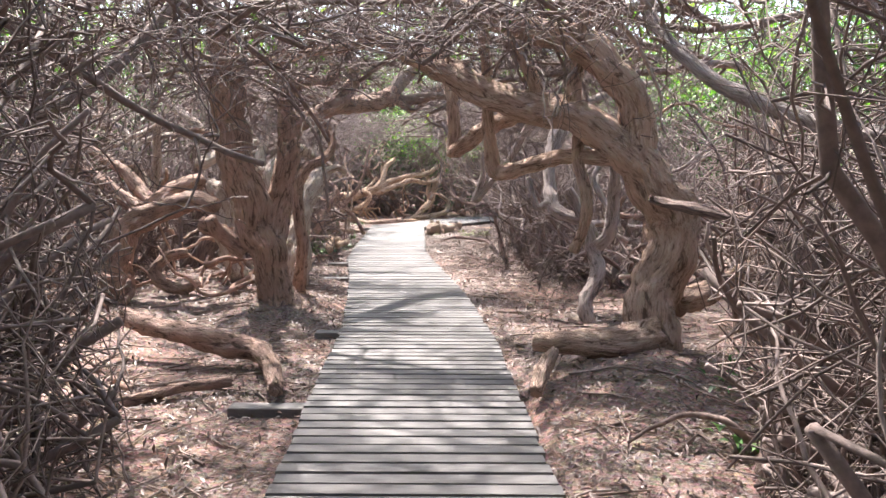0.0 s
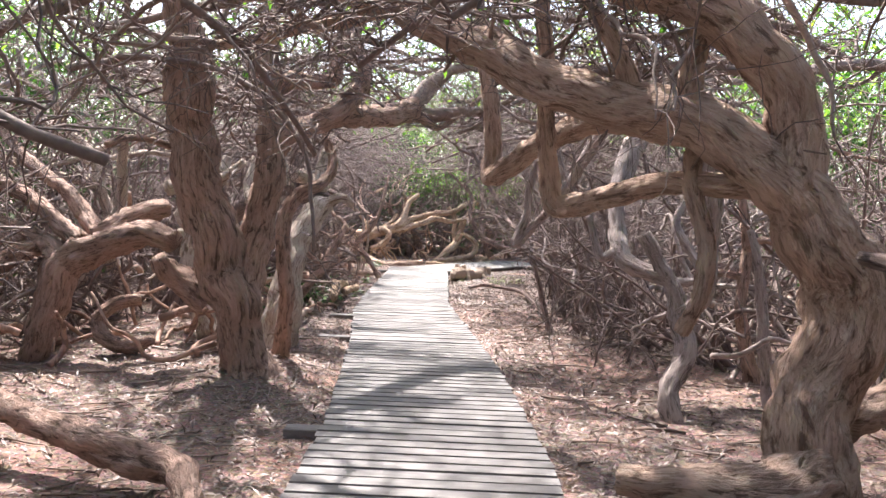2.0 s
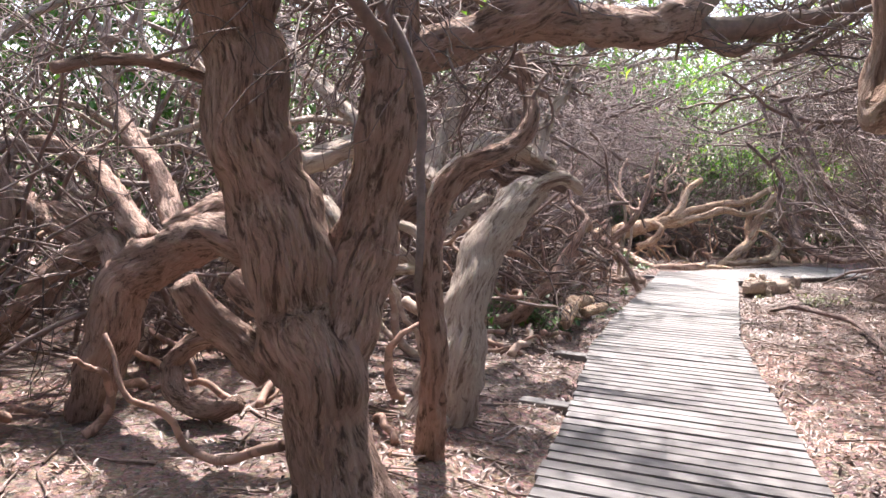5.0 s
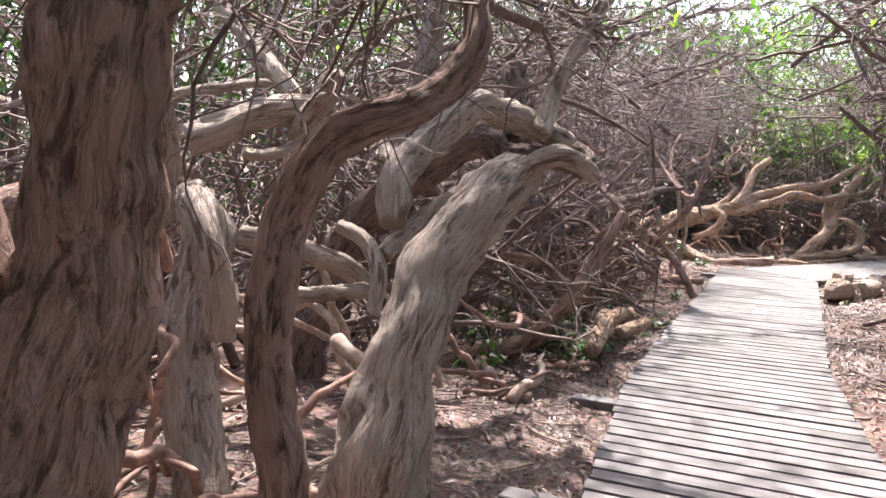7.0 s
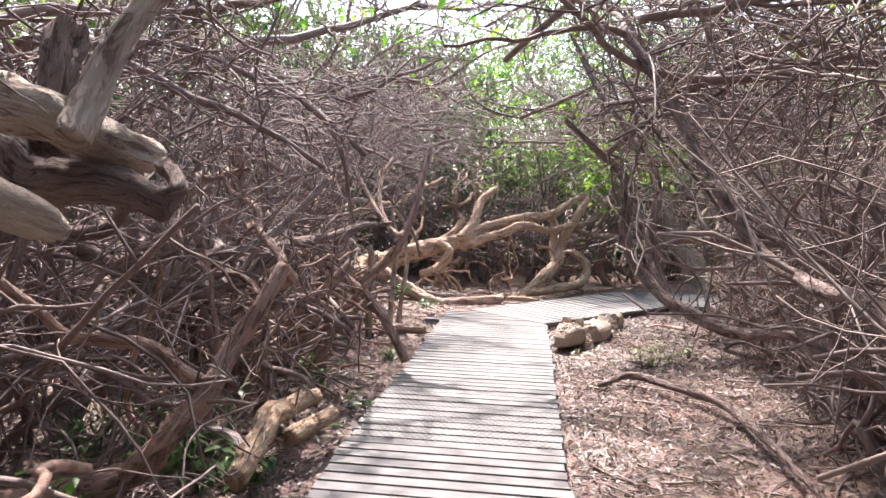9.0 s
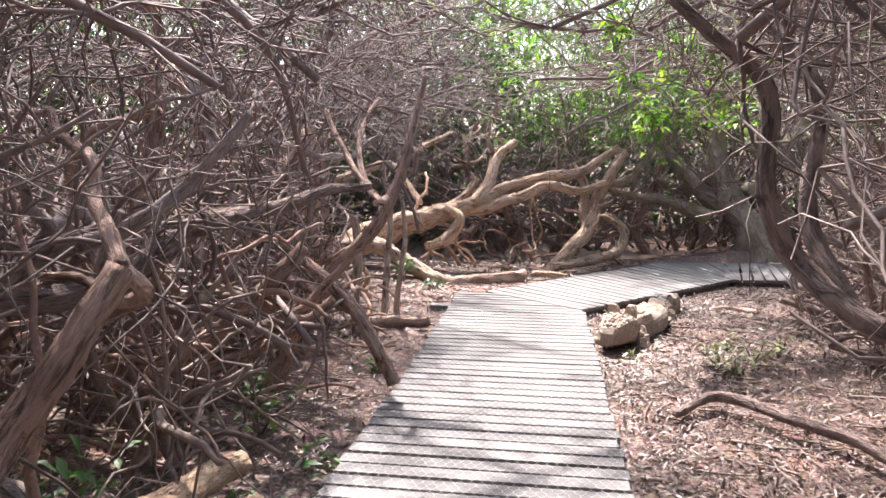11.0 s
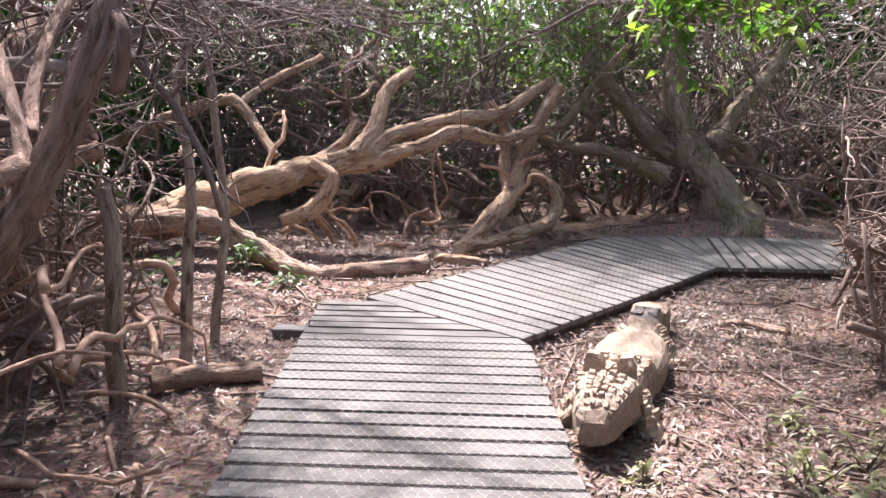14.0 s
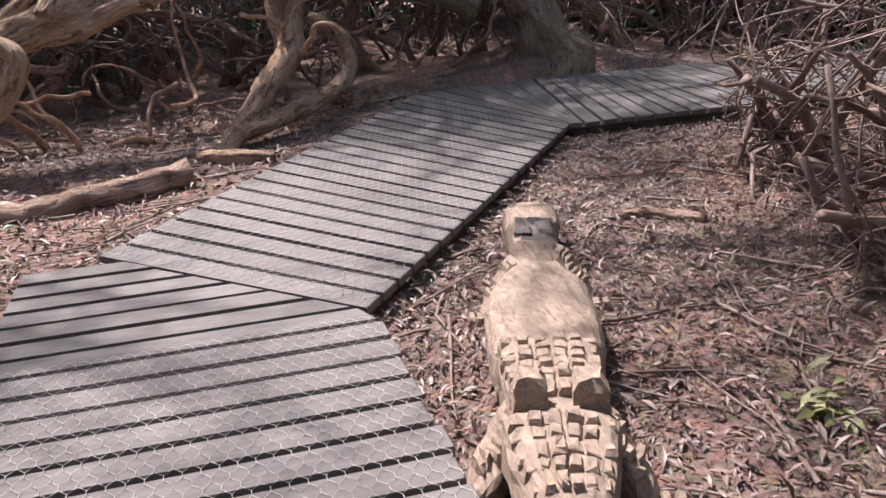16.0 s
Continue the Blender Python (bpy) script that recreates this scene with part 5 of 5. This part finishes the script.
# ---- dead leaves and chips on the ground ----
pos = []
while len(pos) < 74000:
    y = rng.uniform(0.5, 25)
    x = centre_at(min(y, 21)) + rng.normal(0, 2.3)
    if near_deck(x, y, 0.0) and rng.uniform() < 0.985:
        continue
    pos.append((x, y, ground_at(x, y) + rng.uniform(0.002, 0.02)))
pos = np.array([p for p in pos if not near_deck(p[0], p[1], 0.0)])
v, f = leaves(pos, 0.068, rng, droop=0.0, curl=0.2, width=0.12)
q = np.column_stack([rng.uniform(-0.9, 3.0, 44000), rng.uniform(16.0, 23.0, 44000)])
q = np.array([(a, c, ground_at(a, c) + rng.uniform(0.002, 0.016)) for a, c in q if not near_deck(a, c, 0.0)])
v2, f2 = leaves(q, 0.044, rng, droop=0.0, curl=0.25, width=0.12)
f = f + [[i + len(v) for i in t_] for t_ in f2]
v = v + v2
litter = mesh_object("leaf_litter", v, f, LITTER)
tagged(litter, "curled dry brown rhododendron leaves on the ground", "leaf litter", kind="stuff")
lines = []
for _ in range(2600):
    y = rng.uniform(1, 25)
    x = centre_at(min(y, 21)) + rng.normal(0, 2.4)
    if near_deck(x, y, 0.1):
        continue
    a = rng.uniform(0, 2 * math.pi)
    q = wander(rng, (x, y, ground_at(x, y) + 0.015), (math.cos(a), math.sin(a), 0.03), rng.uniform(0.15, 0.7), rng.uniform(0.004, 0.012), 0.003, 5, 0.15, (0, 0, 0), lambda p: near_deck(p[0], p[1], 0.02))
    if len(q) > 2:
        q[:, 2] = [ground_at(px, py) + 0.015 for px, py in q[:, :2]]
        lines.append(q)
v, f = tubes(lines, 4)
sticks = mesh_object("fallen_twigs", v, f, TWIG_LIGHT)
tagged(sticks, "thin dry fallen twigs scattered over leaf litter", "twigs", kind="stuff")

# ---- boardwalk ----
deck = tagged(new("boardwalk"), "weathered grey timber boardwalk winding through the thicket", "boardwalk", kind="structure")
PITCH, GAP, THICK = 0.139, 0.029, 0.035


def board(corners):
    """A plank from its four plan corners, with slightly eased upper edges."""
    c = [Vector((x, y, 0)) for x, y in corners]
    mid = sum(c, Vector()) / 4
    lift = random.uniform(-0.003, 0.003)
    v, e = [], 0.004
    for z, inset in ((DECK_Z - THICK, 0), (DECK_Z - e, 0), (DECK_Z, e)):
        for q in c:
            w = q + (mid - q).normalized() * inset - mid
            v.append((w.x, w.y, z + lift - DECK_Z))
    fc = [(3, 2, 1, 0), (8, 9, 10, 11)]
    for r in (0, 4):
        fc += [(r + k, r + (k + 1) % 4, r + 4 + (k + 1) % 4, r + 4 + k) for k in range(4)]
    o = mesh_object("plank", v, fc, DECK, deck, smooth=False)
    o.location = (mid.x, mid.y, DECK_Z)


y = -3.0
cut_a, cut_b = Vector((-0.83, 20.17)), Vector((-1.90, 21.14))


def cut_x(yy):
    """Right end of a board where the turn trims it."""
    if yy < cut_a.y:
        return right_at(yy)
    return cut_a.x + (cut_b.x - cut_a.x) * (yy - cut_a.y) / (cut_b.y - cut_a.y) - 0.01


while y < 21.02:
    skew = 0.06 * min(1, max(0, (y - 9) / 4))
    y2 = min(y + PITCH - GAP, 21.12)
    j = [random.uniform(-0.012, 0.012) for _ in range(2)]
    board([(left_at(y) + j[0], y), (cut_x(y) + j[1], y), (cut_x(y2) + j[1], y2), (left_at(y2) + j[0], y2)])
    y += PITCH
# second flight
ra, rb = Vector((-0.83, 20.17)), Vector((1.02, 22.57))
la, lb = Vector((-1.90, 21.14)), Vector((0.47, 24.42))
nb = int((rb - ra).length / PITCH)
for k in range(nb + 1):
    u, u2 = k / nb * 1.0, (k + 1 - GAP / PITCH) / nb
    if k == nb:
        break
    board([tuple(la.lerp(lb, u * 0.93)), tuple(ra.lerp(rb, u)), tuple(ra.lerp(rb, u2)), tuple(la.lerp(lb, u2 * 0.93))])
# fan of wedge boards into the third flight
l2, l3 = la.lerp(lb, 0.93), Vector((1.42, 24.36))
for k in range(5):
    u, u2 = k / 5, (k + 0.93) / 5
    board([tuple(l2.lerp(l3, u)), (rb.x + 0.02 * k, rb.y + 0.004), (rb.x + 0.02 * k + 0.016, rb.y + 0.004), tuple(l2.lerp(l3, u2))])
k = 0
while k < 36:
    x0 = 1.14 + k * PITCH
    sl = 0.30 * max(0, 1 - k / 12)
    board([(x0 + sl, 24.36 - 0.04 * k * PITCH), (x0, 22.57), (x0 + PITCH - GAP, 22.57), (x0 + sl + PITCH - GAP, 24.36 - 0.04 * k * PITCH)])
    k += 1


def beam(a, b_, width, height, top, name, parent, mat=TIMBER):
    a, b_ = Vector(a), Vector(b_)
    d = (b_ - a).normalized()
    n = Vector((-d.y, d.x)) * width / 2
    bm = bmesh.new()
    vs = [bm.verts.new((q.x, q.y, z)) for z in (top - height, top) for q in (a - n, b_ - n, b_ + n, a + n)]
    for q in ((3, 2, 1, 0), (4, 5, 6, 7), (0, 1, 5, 4), (1, 2, 6, 5), (2, 3, 7, 6), (3, 0, 4, 7)):
        bm.faces.new([vs[i] for i in q])
    bmesh.ops.bevel(bm, geom=bm.edges[:], offset=0.006, segments=1, affect="EDGES")
    return part(name, bm, mat, parent)


for table, s in ((LEFT, 0.07), (RIGHT, -0.07)):
    stops = [(x + s, yy) for yy, x in table]
    if s < 0:
        stops[-1] = (-0.92, 20.1)
    for a, b_ in zip(stops[:-1], stops[1:]):
        beam(a, b_, 0.06, 0.12, DECK_Z - THICK - 0.004, "joist", deck)
for a, b_ in ((ra + Vector((-0.06, 0.05)), rb + Vector((-0.05, 0.08))), (la + Vector((0.06, 0.0)), l2 + Vector((0.06, -0.04))), (Vector((1.05, 22.63)), Vector((6.1, 22.63))), (Vector((0.6, 24.1)), Vector((6.1, 24.0)))):
    beam(tuple(a), tuple(b_), 0.06, 0.12, DECK_Z - THICK - 0.004, "joist", deck)
# bearer ends that stick out at the sides
for x0, x1, yy, w in ((-1.52, -0.95, 5.2, 0.14), (-1.36, -1.05, 7.6, 0.14), (-1.90, -1.45, 11.32, 0.13), (-2.10, -1.72, 13.05, 0.13), (-2.40, -2.1, 20.45, 0.13)):
    bear = tagged(beam((x0, yy), (x1, yy), w, 0.13, -0.108, "bearer", deck, DECK), "grey timber bearer end beside the boardwalk")


# ---- chicken wire stapled over the boards near the turn ----
def netting(corner, rows, cells):
    """Hexagonal mesh over a strip: zigzag strands with twisted links between them."""
    out = []
    for j in range(rows):
        for i in range(cells + 1):
            up = (i + j) % 2
            if up and j + 1 < rows:
                a, b_ = corner(j + 0.28, i / cells), corner(j + 0.72, i / cells)
                out.append(np.array([(*a, DECK_Z + 0.006, 0.0014), (*b_, DECK_Z + 0.006, 0.0014)]))
        out.append(np.array([(*corner(j + (0.28 if (i + j) % 2 else -0.28), i / cells), DECK_Z + 0.006, 0.0010) for i in range(cells + 1)]))
    return out


def first_flight(j, u):
    yy = 15.0 + j * 0.045
    return left_at(yy) + 0.01 + (right_at(yy) - left_at(yy) - 0.02) * u, yy


def second_flight(j, u):
    k = min(1, max(0, (0.03 + j * 0.045) / (rb - ra).length))
    return tuple(ra.lerp(rb, k).lerp(la.lerp(l2, k), 0.01 + 0.98 * u))


lines = netting(first_flight, 114, 56) + netting(second_flight, int((rb - ra).length / 0.045), 56)
v, f = tubes(lines, 3)
wire = mesh_object("wire_netting", v, f, WIRE, deck, "thin galvanised wire netting over the boards")
wire["kind"] = "stuff"
